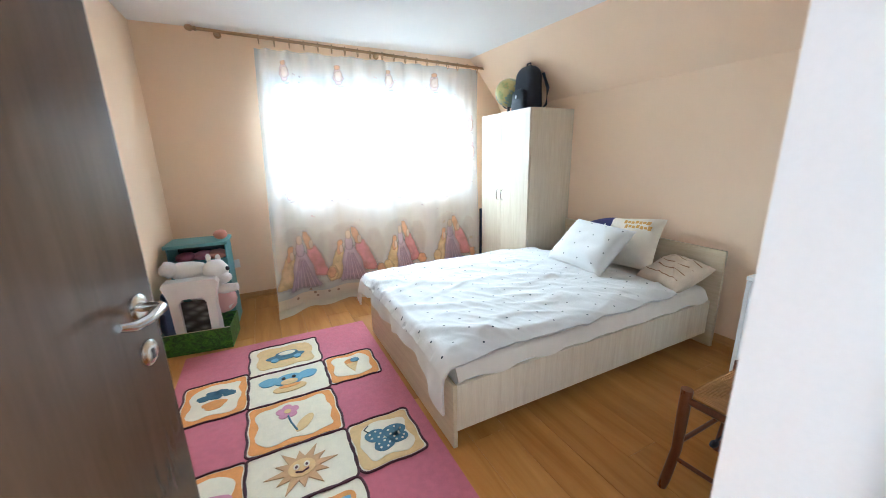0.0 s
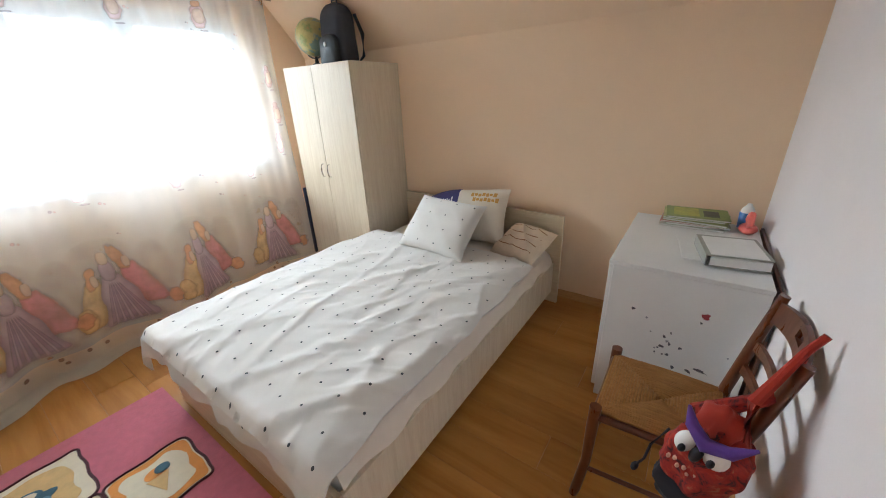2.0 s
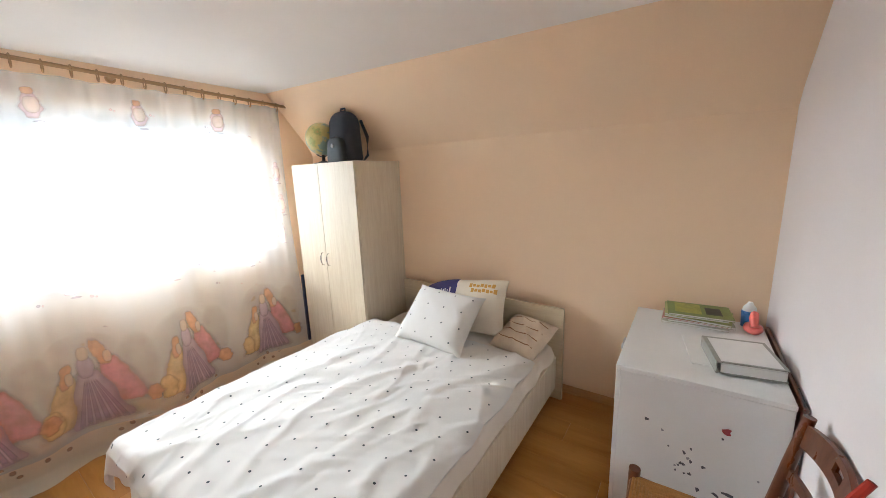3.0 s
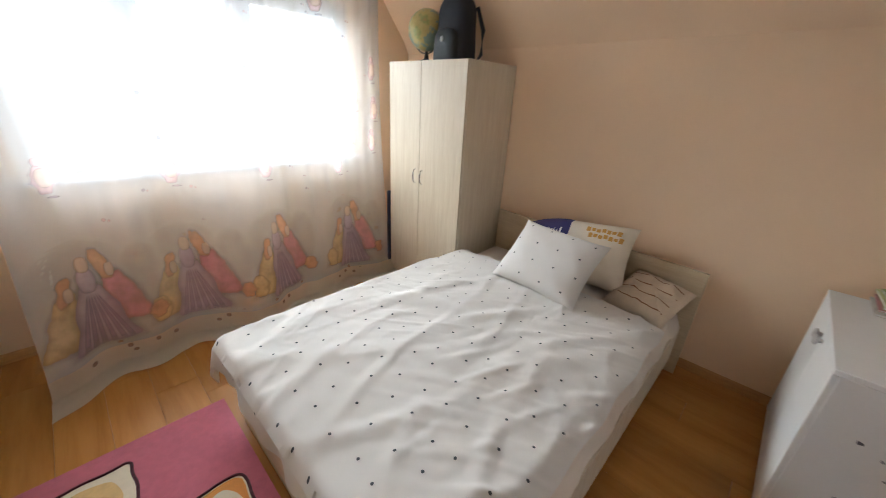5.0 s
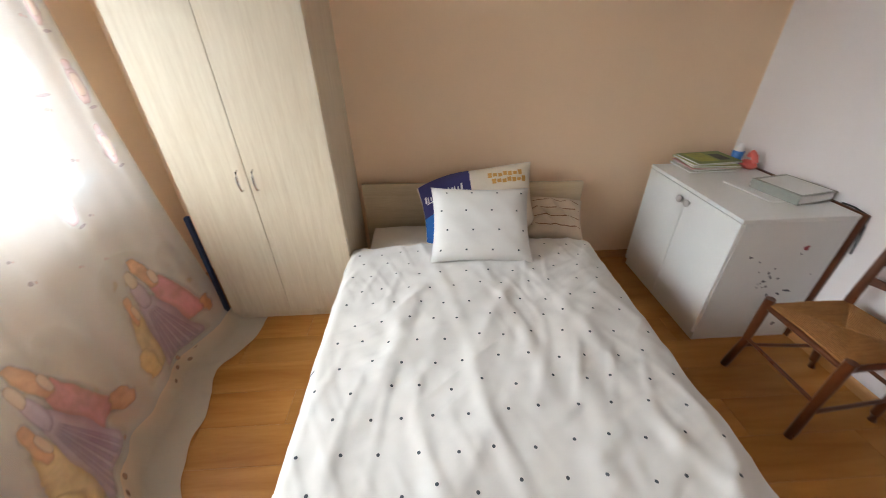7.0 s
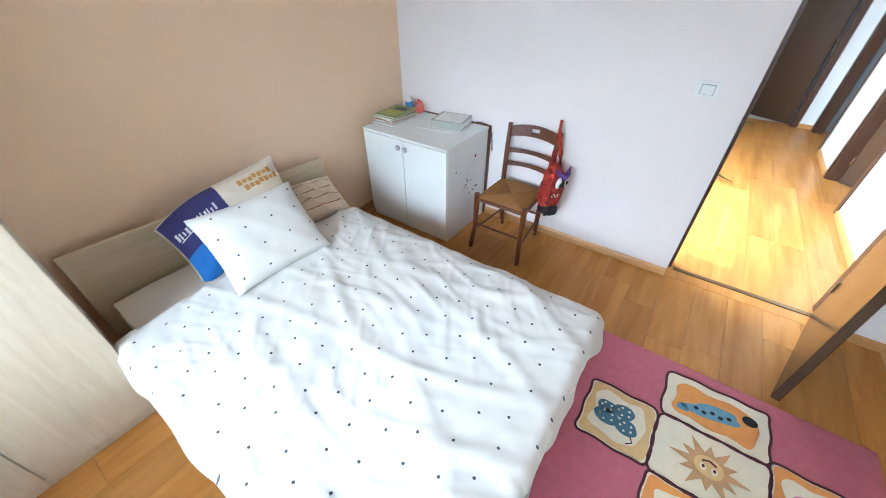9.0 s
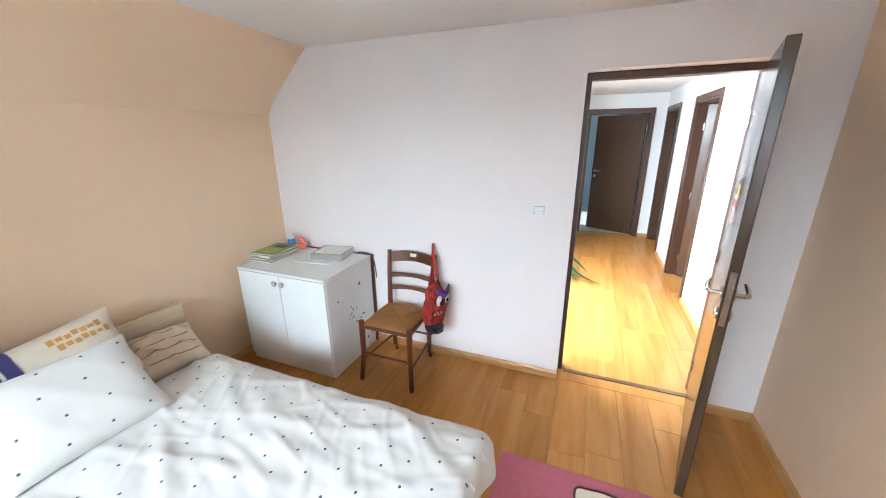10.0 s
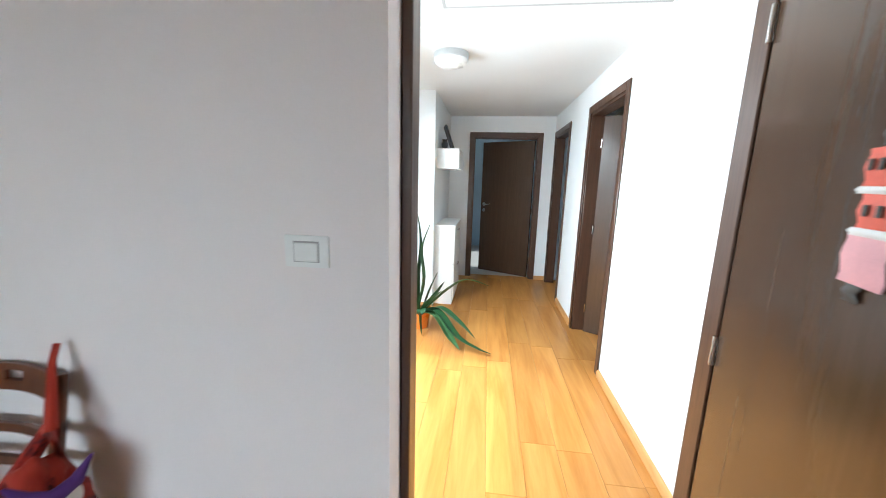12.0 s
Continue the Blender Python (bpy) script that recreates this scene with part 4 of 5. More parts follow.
COL0, COL1 = -0.42, 0.035
PANELS = [("car", COL0, 2.325, COL1, 2.70), ("mouse", COL0, 1.985, COL1, 2.325), ("flower", COL0, 1.60, COL1, 1.985), ("sun", COL0, 1.275, COL1, 1.60),
          ("fish", COL0, 0.985, COL1, 1.275), ("cone", COL1, 2.0, 0.36, 2.33), ("palm", -0.76, 1.99, COL0, 2.38), ("butterfly", COL1, 1.275, 0.36, 1.60), ("shell", -0.76, 1.24, COL0, 1.60)]
for i, (kind, x0, y0, x1, y1) in enumerate(PANELS):
    panel = tuft("picture_panel", soft_rect(x0, y0, x1, y1, 0.025, seed=i), R_CREAM, 1)
    cord(panel, soft_rect(x0, y0, x1, y1, 0.03, seed=i))
    cx, cy, w, h = (x0 + x1) / 2, (y0 + y1) / 2, x1 - x0, y1 - y0
    if kind in ("car", "fish"):
        tuft("motif", soft_rect(x0 + 0.05, y0 + 0.05, x1 - 0.05, y1 - 0.04, 0.05, 0.008, i), R_SAND if kind == "car" else R_ORANGE, 2, panel)
    if kind in ("cone", "palm", "butterfly", "flower", "shell"):
        tuft("motif", soft_rect(x0 + 0.012, y0 + 0.012, x1 - 0.012, y1 - 0.012, 0.03, 0.004, i), R_ORANGE if kind != "butterfly" else R_SAND, 2, panel)
        tuft("motif", soft_rect(x0 + 0.045, y0 + 0.045, x1 - 0.045, y1 - 0.045, 0.05, 0.01, i + 3), R_CREAM, 3, panel)
    if kind == "car":
        tuft("motif", blob(cx, cy - 0.01, 0.125, 0.042, wobble=0.03), R_TEAL, 3, panel)
        tuft("motif", blob(cx + 0.01, cy + 0.025, 0.075, 0.042), R_TEAL, 4, panel)
        tuft("motif", blob(cx + 0.012, cy + 0.028, 0.055, 0.026), R_CREAM, 5, panel)
        for dx in (-0.07, 0.075):
            tuft("motif", blob(cx + dx, cy - 0.045, 0.024, 0.024), R_SKY, 5, panel)
    elif kind == "mouse":
        for dx in (-0.115, 0.115):
            tuft("motif", blob(cx + dx, cy + 0.055, 0.055, 0.045, wobble=0.05, seed=dx), R_SKY, 3, panel)
        tuft("motif", blob(cx, cy + 0.035, 0.085, 0.062), R_SKY, 4, panel)
        tuft("motif", blob(cx, cy + 0.005, 0.05, 0.03), R_SAND, 5, panel)
        tuft("motif", blob(cx, cy - 0.055, 0.095, 0.04), R_SAND, 3, panel)
        tuft("motif", blob(cx, cy - 0.035, 0.06, 0.018), R_ORANGE, 4, panel)
        for dx in (-0.03, 0.03):
            tuft("motif", blob(cx + dx, cy + 0.05, 0.012, 0.014, 10), R_BLACK, 6, panel)
    elif kind == "flower":
        for k in range(5):
            a = radians(72 * k + 18)
            tuft("motif", blob(cx - 0.03 + 0.035 * math.cos(a), cy + 0.075 + 0.035 * math.sin(a), 0.026, 0.026, 14), R_ROSE, 4, panel)
        tuft("motif", blob(cx - 0.03, cy + 0.075, 0.018, 0.018, 12), R_SAND, 5, panel)
        cord(panel, [(cx - 0.03, cy + 0.035), (cx - 0.02, cy - 0.02), (cx + 0.005, cy - 0.10)], False, 0.005, RT + 0.008, R_TEAL)
        tuft("motif", blob(cx + 0.045, cy - 0.055, 0.07, 0.03, turn=0.9), R_SAND, 4, panel)
    elif kind == "sun":
        star = []
        for k in range(24):
            a = 2 * math.pi * k / 24
            r = (0.145 if k % 4 == 0 else 0.115) if k % 2 == 0 else 0.07
            star.append((cx + r * 1.08 * math.cos(a), cy + r * 0.95 * math.sin(a)))
        tuft("motif", star, R_TAN, 3, panel)
        tuft("motif", blob(cx, cy, 0.058, 0.05), R_SAND, 4, panel)
        for dx in (-0.022, 0.022):
            tuft("motif", blob(cx + dx, cy + 0.01, 0.013, 0.017, 12), R_CREAM, 5, panel)
            tuft("motif", blob(cx + dx, cy + 0.008, 0.006, 0.008, 8), R_MAROON, 6, panel)
        cord(panel, [(cx - 0.028, cy - 0.018), (cx, cy - 0.03), (cx + 0.028, cy - 0.018)], False, 0.004, RT + 0.011)
    elif kind == "fish":
        tuft("motif", blob(cx + 0.01, cy + 0.01, 0.125, 0.042, wobble=0.12, turn=0.25, seed=1), R_SKY, 3, panel)
        tuft("motif", blob(cx + 0.135, cy + 0.055, 0.028, 0.022, 10, 0.2), R_SKY, 3, panel)
        for k in range(5):
            tuft("motif", blob(cx - 0.06 + 0.035 * k, cy + 0.012 * (k % 2) + 0.006 * k, 0.011, 0.010, 10), R_BLACK, 4, panel)
        tuft("motif", blob(cx - 0.145, cy - 0.045, 0.032, 0.026, 14), R_BLACK, 4, panel)
    elif kind == "cone":
        tuft("motif", [(cx - 0.04, cy + 0.02), (cx, cy - 0.09), (cx + 0.045, cy + 0.02)], R_SAND, 4, panel)
        tuft("motif", blob(cx + 0.005, cy + 0.045, 0.045, 0.032), R_ORANGE, 4, panel)
        tuft("motif", blob(cx + 0.03, cy + 0.05, 0.03, 0.026), R_TEAL, 5, panel)
    elif kind == "palm":
        tuft("motif", blob(cx, cy - 0.055, 0.06, 0.045, wobble=0.1), R_ORANGE, 4, panel)
        for k, (dx, dy) in enumerate(((-0.06, 0.03), (-0.02, 0.06), (0.03, 0.06), (0.07, 0.03), (0.0, 0.025))):
            tuft("motif", blob(cx + dx, cy + dy, 0.035, 0.028, 14, 0.12, seed=k), R_TEAL, 4, panel)
    elif kind == "butterfly":
        for k, (dx, dy, a, b) in enumerate(((-0.045, 0.03, 0.05, 0.042), (0.05, 0.02, 0.058, 0.045), (-0.02, -0.045, 0.05, 0.04), (0.06, -0.03, 0.045, 0.035))):
            wing = tuft("motif", blob(cx + dx, cy + dy, a, b, 18, 0.04, seed=k), R_TEAL, 4, panel)
            for q in range(5):
                tuft("spot", blob(cx + dx + a * 0.55 * math.cos(q * 1.3), cy + dy + b * 0.55 * math.sin(q * 1.3), 0.006, 0.006, 6), R_CREAM, 5, panel)
        cord(panel, [(cx - 0.07, cy + 0.06), (cx - 0.085, cy + 0.09), (cx - 0.06, cy + 0.11)], False, 0.003, RT + 0.008, R_BLACK)
    else:
        tuft("motif", blob(cx + 0.03, cy - 0.02, 0.09, 0.06, wobble=0.08), R_ROSE, 4, panel)

# ---- chair ----
chair = thing("chair", "chestnut ladder-back chair with a woven rush seat", "chair", at=(1.345, 0.42, 0))


def leg(points, radii, name="leg"):
    bm = bmesh.new()
    tube(bm, points, radii, 12)
    return part(name, bm, M_CHAIR, chair)


for s in (-1, 1):
    leg([(s * 0.205, 0.225, 0), (s * 0.203, 0.218, 0.04), (s * 0.190, 0.200, 0.20), (s * 0.190, 0.198, 0.36), (s * 0.190, 0.196, 0.475)], [0.017, 0.019, 0.018, 0.021, 0.021], "front_leg")
    leg([(s * 0.155, -0.225, 0), (s * 0.155, -0.205, 0.06), (s * 0.165, -0.185, 0.30), (s * 0.172, -0.185, 0.46), (s * 0.188, -0.225, 0.70), (s * 0.195, -0.255, 0.872)], [0.016, 0.018, 0.020, 0.020, 0.018, 0.016], "back_leg")
    leg([(s * 0.195, 0.21, 0.16), (s * 0.158, -0.20, 0.16)], 0.009, "stretcher")
    leg([(s * 0.190, 0.195, 0.43), (s * 0.170, -0.185, 0.43)], 0.014, "seat_rail")
leg([(-0.19, 0.205, 0.22), (0.19, 0.205, 0.22)], 0.009, "stretcher")
leg([(-0.16, -0.195, 0.22), (0.16, -0.195, 0.22)], 0.009, "stretcher")
leg([(-0.19, 0.196, 0.43), (0.19, 0.196, 0.43)], 0.014, "seat_rail")


def slat(z, h, hole=False, crest=0.0):
    """A bowed back slat between the posts, with a hand hole if hole."""
    bm = bmesh.new()
    nx, nz = 24, 8
    k0 = (z - 0.46) / 0.41
    g = {}
    for side in (0, 1):
        for i in range(nx + 1):
            a = 2 * i / nx - 1
            for j in range(nz + 1):
                b = j / nz
                zz = z + h * b + crest * (1 - a * a) * (0.35 + 0.65 * b) + 0.010 * (1 - a * a) * (1 - b)
                x = a * (0.172 + 0.022 * k0)
                y = -0.19 - 0.065 * (zz - 0.46) / 0.41 - 0.030 * (1 - a * a) + (0.007 if side else -0.007)
                g[side, i, j] = bm.verts.new((x, y, zz))
    cut = lambda i, j: hole and 10 <= i < 14 and 3 <= j < 6
    for i in range(nx):
        for j in range(nz):
            if cut(i, j):
                continue
            for side in (0, 1):
                bm.faces.new([g[side, i + a, j + b] for a, b in ((0, 0), (1, 0), (1, 1), (0, 1))])
            for di, dj, c in ((1, 0, ((1, 0), (1, 1))), (-1, 0, ((0, 0), (0, 1))), (0, 1, ((0, 1), (1, 1))), (0, -1, ((0, 0), (1, 0)))):
                ii, jj = i + di, j + dj
                if not (0 <= ii < nx and 0 <= jj < nz) or cut(ii, jj):
                    bm.faces.new([g[0, i + c[0][0], j + c[0][1]], g[0, i + c[1][0], j + c[1][1]], g[1, i + c[1][0], j + c[1][1]], g[1, i + c[0][0], j + c[0][1]]])
    return part("back_slat", bm, M_CHAIR, chair)


slat(0.775, 0.075, True, 0.022)
slat(0.655, 0.036)
slat(0.555, 0.036)
M_RUSH = wood("woven_rush", (0.19, 0.075, 0.013), (0.38, 0.17, 0.038), (22, 3, 3), 0.7, 4.0, 0.3)
seat = part("seat", boxed(-0.172, -0.165, 0.425, 0.172, 0.178, 0.442, bevel=0.006), M_RUSH, chair, "woven rush seat")
for turn, (wide, deep) in ((0, (0.19, 0.195)), (90, (0.195, 0.18)), (180, (0.17, 0.185)), (270, (0.195, 0.18))):
    # strands of one of the four triangles, parallel to its rail
    n = 20
    for k in range(n):
        bm = bmesh.new()
        q = (k + 0.5) / n
        half, d = wide * (1 - q) * 0.98, deep * (1 - q)
        z = 0.448 + 0.010 * math.sin(q * 2.4) - 0.012 * q * q
        m2 = pose(0, 0.005, 0, 0, 0, turn)
        pts = [m2 @ Vector((half * a, d, z + 0.004 * (1 - abs(a)) - 0.003 * abs(a) ** 3)) for a in (-1, -0.5, 0, 0.5, 1)]
        tube(bm, pts, 0.0062, 6)
        part("rush_strand", bm, M_RUSH, seat)

# ---- bag on the chair ----
m, nt, p = nodes_of("red_patterned_bag_cloth")
v = coords(nt)
n = node(nt, "TexNoise", Scale=26.0, Detail=4.0, Roughness=0.6, Distortion=1.5)
nt.links.new(v, n.inputs["Vector"])
nt.links.new(ramp(nt, n.outputs["Fac"], [(0.36, (0.045, 0.004, 0.006)), (0.45, (0.24, 0.010, 0.006)), (0.60, (0.32, 0.016, 0.005)), (0.70, (0.34, 0.10, 0.05))]), p.inputs["Base Color"])
p.inputs["Roughness"].default_value = 0.85
bump(nt, p, n.outputs["Fac"], 0.4, 0.006)
M_RED = m
M_RED2 = cloth("orange_red_bag_cloth", (0.34, 0.022, 0.008), relief=0.3)
M_VIOLET = cloth("violet_felt", (0.09, 0.03, 0.20))
M_FELT = cloth("white_felt", (0.82, 0.80, 0.76))
M_DARKFELT = cloth("black_felt", (0.016, 0.014, 0.018))
bag = thing("bag", "red cloth bag with felt eyes hanging from the chair's post", "bag", at=(1.095, 0.285, 0.355))


def lump(bm, c, r, m=Matrix(), nu=20, nv=14, rough=0.06, seed=0.0):
    """A soft uneven ball."""
    def f(u, v):
        a, b = 2 * math.pi * u, math.pi * (v - 0.5)
        d = Vector((math.cos(b) * math.cos(a), math.cos(b) * math.sin(a), math.sin(b)))
        k = 1 + rough * noise.noise(d * 2.2 + Vector((seed, seed, seed)))
        return m @ (Vector(c) + Vector((d.x * r[0], d.y * r[1], d.z * r[2])) * k)
    sheet(bm, f, nu, nv)
    bmesh.ops.remove_doubles(bm, verts=bm.verts, dist=0.0002)


BT = pose(0.020, 0.074, 0.015, 0, -14, 72) @ Matrix.Diagonal((0.66, 1.12, 1.02, 1))
bm = bmesh.new()
lump(bm, (-0.04, 0, 0.135), (0.15, 0.068, 0.16), BT, 56, 40, 0.20, 2.0)
part("body", bm, M_RED, bag)
bm = bmesh.new()
lump(bm, (0.0, -0.012, 0.25), (0.095, 0.05, 0.085), BT, 48, 28, 0.25, 5.0)
part("flap", bm, M_RED2, bag)
for s in (-1, 1):
    bm = bmesh.new()
    lump(bm, (s * 0.055, 0.068, 0.232 - 0.01 * s), (0.040 - 0.004 * s, 0.012, 0.040), BT, 24, 14, 0.03)
    eye = part("eye", bm, M_FELT, bag, "white felt eye")
    bm = bmesh.new()
    lump(bm, (s * 0.050, 0.084, 0.220 - 0.01 * s), (0.014, 0.007, 0.015), BT, 14, 10, 0.0)
    part("pupil", bm, M_DARKFELT, eye)
bm = bmesh.new()
tube(bm, [BT @ Vector(p) for p in ((-0.125, 0.045, 0.33), (-0.075, 0.062, 0.283), (0.0, 0.074, 0.262), (0.075, 0.062, 0.283), (0.12, 0.045, 0.315))], [0.004, 0.017, 0.022, 0.017, 0.004], 14)
part("brow", bm, M_VIOLET, bag, "violet felt brow")
bm = bmesh.new()
lump(bm, (0, 0.074, 0.215), (0.022, 0.014, 0.032), BT, 14, 10, 0.05)
part("beak", bm, M_DARKFELT, bag, "black felt beak")
bm = bmesh.new()
lump(bm, (-0.04, 0.02, 0.005), (0.115, 0.06, 0.045), BT, 36, 20, 0.2, 9.0)
part("base_trim", bm, M_DARKFELT, bag, "dark cloth bottom")
bm = bmesh.new()
tube(bm, [BT @ Vector(p) for p in ((-0.10, -0.01, 0.03), (-0.16, 0.0, 0.05), (-0.215, 0.0, 0.065))], [0.016, 0.02, 0.015], 10)
part("tassel", bm, M_DARKFELT, bag)
for s, end in ((-1, (-0.045, -0.01)), (1, (0.03, 0.02))):
    bm = bmesh.new()
    tube(bm, [BT @ Vector((s * 0.09, 0, 0.26)), Vector((0.035 + s * 0.03, -0.07 - s * 0.03, 0.40)), Vector((0.066, -0.110, 0.550)), Vector((0.074, -0.135, 0.600))], [0.026, 0.016, 0.010, 0.009], 8)
    part("strap", bm, M_RED2 if s < 0 else M_RED, bag)
bm = bmesh.new()
for k in range(7):
    lump(bm, (-0.07 + 0.022 * k, 0.066 - 0.003 * abs(k - 3), 0.12 + 0.014 * (k % 2)), (0.009, 0.008, 0.007), BT, 8, 6, 0.1)
part("feather_trim", bm, cloth("pale_trim", (0.55, 0.30, 0.22)), bag, "pale stitched trim")
bm = bmesh.new()
tube(bm, [BT @ Vector(p) for p in ((0.12, 0.05, 0.20), (0.135, 0.07, 0.12), (0.12, 0.07, 0.05), (0.13, 0.075, 0.01))], 0.004, 6)
lump(bm, (0.13, 0.075, 0.0), (0.016, 0.014, 0.016), BT, 10, 8)
part("cord", bm, M_DARKFELT, bag)

# ---- on and by the cabinet ----
single("back_panel", boxed(1.718, 0.124, 0.0, 2.52, 0.138, 0.80, bevel=0.001), M_CHAIR, "thin brown panel leaning behind the white cabinet", "panel")
rng = random.Random(11)
sticker_c = [plain("sticker_dark", (0.10, 0.10, 0.12), 0.5), plain("sticker_red", (0.35, 0.05, 0.06), 0.5), plain("sticker_grey", (0.30, 0.30, 0.33), 0.5)]
for y, z, w, h, c in [(0.33, 0.62, 0.030, 0.030, 1), (0.34, 0.585, 0.012, 0.008, 0), (0.60, 0.575, 0.014, 0.018, 0), (0.54, 0.545, 0.012, 0.010, 2), (0.22, 0.45, 0.008, 0.008, 2), (0.30, 0.345, 0.050, 0.014, 0), (0.34, 0.325, 0.03, 0.012, 0), (0.40, 0.32, 0.02, 0.014, 0), (0.26, 0.10, 0.022, 0.026, 0), (0.20, 0.12, 0.014, 0.02, 0)] + \
        [(rng.uniform(0.36, 0.52), rng.uniform(0.36, 0.50), rng.uniform(0.008, 0.02), rng.uniform(0.006, 0.014), rng.choice((0, 2))) for _ in range(14)]:
    bm = bmesh.new()
    prism(bm, blob(0, 0, w / 2, h / 2, 9, 0.22, rng.uniform(0, 3), rng.uniform(0, 6)), 0, 0.0008, pose(1.735, y, z, 90, 0, -90))
    part("sticker", bm, sticker_c[c], dk)


def book(at, turn, w, d, t, cover, label, name="book", soft=True):
    """A closed book or magazine lying flat: cover boards, spine and page block."""
    b = thing(name, label, "book", at=at, turn=turn, group="books on the cabinet")
    part("page_block", boxed(-w / 2 + 0.003, -d / 2 + 0.003, 0.0012, w / 2 - 0.003, d / 2 - 0.003, t - 0.0012), M_PAPER, b)
    part("back_cover", boxed(-w / 2, -d / 2, 0, w / 2, d / 2, 0.0011), cover, b)
    part("front_cover", boxed(-w / 2, -d / 2, t - 0.0011, w / 2, d / 2, t), cover, b)
    part("spine", boxed(-w / 2 - 0.001, -d / 2, 0, -w / 2 + 0.001, d / 2, t), cover, b)
    return b


z = 0.797
for i, (t, col, w, d) in enumerate(((0.010, (0.60, 0.58, 0.52), 0.215, 0.30), (0.012, (0.35, 0.37, 0.28), 0.21, 0.297), (0.007, (0.55, 0.22, 0.20), 0.205, 0.29), (0.011, (0.33, 0.36, 0.12), 0.21, 0.295),
                                    (0.012, (0.50, 0.50, 0.22), 0.205, 0.285), (0.010, (0.22, 0.28, 0.08), 0.21, 0.29))):
    bk = book((2.455 + 0.008 * math.sin(i * 2), 0.44 + 0.010 * math.cos(i * 3), z), -90 + 5 * math.sin(i * 1.7) - 90, w, d, t, plain("book_cover", col, 0.4, spread=0.2, scale=25), "green and cream school book in a stack on the cabinet")
    z += t + 0.0004
bm = bmesh.new()
box(bm, -0.05, 0.03, 0.0104, 0.06, 0.10, 0.0112)
part("printed_block", bm, M_BLACK, bk)
bm = bmesh.new()
box(bm, -0.09, -0.11, 0.0104, 0.07, 0.01, 0.0112)
part("printed_block", bm, plain("olive_print", (0.42, 0.42, 0.10), 0.5, spread=0.3, scale=40), bk)

single("paper_stack", boxed(-0.11, -0.15, 0, 0.11, 0.15, 0.006, bevel=0.001), M_PAPER, "small stack of white paper on the cabinet", "paper", at=(2.06, 0.37, 0.797), turn=-82)
bnd = thing("binder", "grey lever-arch binder lying on white paper", "binder", at=(1.995, 0.285, 0.8035), turn=-80)
M_BINDER = plain("grey_green_binder_board", (0.36, 0.37, 0.33), 0.5, spread=0.15)
part("back_board", boxed(-0.115, -0.13, 0, 0.115, 0.13, 0.003), M_BINDER, bnd)
part("front_board", boxed(-0.115, -0.13, 0.047, 0.115, 0.13, 0.050), M_BINDER, bnd)
part("spine", boxed(-0.118, -0.13, 0, -0.115, 0.13, 0.05), M_BINDER, bnd)
part("paper_block", boxed(-0.10, -0.125, 0.0035, 0.11, 0.125, 0.042), M_PAPER, bnd, "white paper sheets")
part("cover_sheet", boxed(-0.10, -0.12, 0.0505, 0.10, 0.11, 0.052), M_PAPER, bnd, "white label sheet")

M_BLUEP = plain("blue_plastic", (0.05, 0.22, 0.60), 0.3)
M_REDP = plain("coral_plastic", (0.75, 0.15, 0.12), 0.35)
cup = thing("pencil_cup", "blue plastic cup with a white lid on the cabinet", "cup", at=(2.49, 0.215, 0.797))
bm = bmesh.new()
lathe(bm, [(0.024, 0), (0.03, 0.003), (0.033, 0.085), (0.031, 0.088)], sides=20)
part("body", bm, M_BLUEP, cup)
bm = bmesh.new()
lathe(bm, [(0.030, 0.0885), (0.028, 0.105), (0.014, 0.125), (0.010, 0.135)], sides=20)
part("lid", bm, M_PLASTIC, cup)
toy = thing("toy_phone", "coral red plastic toy on the cabinet", "toy", at=(2.395, 0.205, 0.797))
bm = bmesh.new()
lump(bm, (0, 0, 0.028), (0.055, 0.04, 0.028), rough=0.05)
part("base", bm, M_REDP, toy)
bm = bmesh.new()
tube(bm, [(-0.045, 0, 0.05), (-0.03, 0.005, 0.085), (0.0, 0.0, 0.10), (0.03, -0.01, 0.075)], [0.016, 0.02, 0.018, 0.012], 10)
part("handle", bm, M_REDP, toy)
bm = bmesh.new()
tube(bm, [(1.86, 0.128, 0.805), (1.80, 0.13, 0.808), (1.74, 0.131, 0.80), (1.712, 0.130, 0.74), (1.694, 0.135, 0.60)], 0.004, 6)
single("cable", bm, M_BLACK, "black cable hanging behind the white cabinet", "cable")

# ---- on the walls ----
sw = thing("light_switch", "white rocker light switch on the lilac wall", "switch", at=(0.415, SOUTH, 1.255))
part("plate", boxed(-0.058, 0.0005, -0.041, 0.058, 0.009, 0.041, bevel=0.004, segments=2), M_PLASTIC, sw)
# a flat grey strip, coloured as the shade in the gap round the rocker
part("shade_strip", boxed(-0.034, 0.0092, -0.027, 0.034, 0.0098, 0.027), plain("grey_switch_gap_shade", (0.40, 0.39, 0.38), 0.6), sw, "grey strip painted as the shade in the gap round the rocker")
part("rocker", boxed(-0.031, 0.0098, -0.025, 0.031, 0.0145, 0.023, bevel=0.002), M_PLASTIC, sw)
so = thing("power_socket", "white wall socket above the skirting board", "socket", at=(-0.535, NORTH, 0.38))
part("plate", boxed(-0.058, -0.010, -0.041, 0.058, -0.0005, 0.041, bevel=0.004, segments=2), M_PLASTIC, so)
bm = bmesh.new()
lathe(bm, [(0.004, 0), (0.02, 0), (0.021, 0.0015), (0.017, 0.002)], m=pose(0, -0.010, 0, 90), sides=20)
part("insert", bm, M_PLASTIC, so)

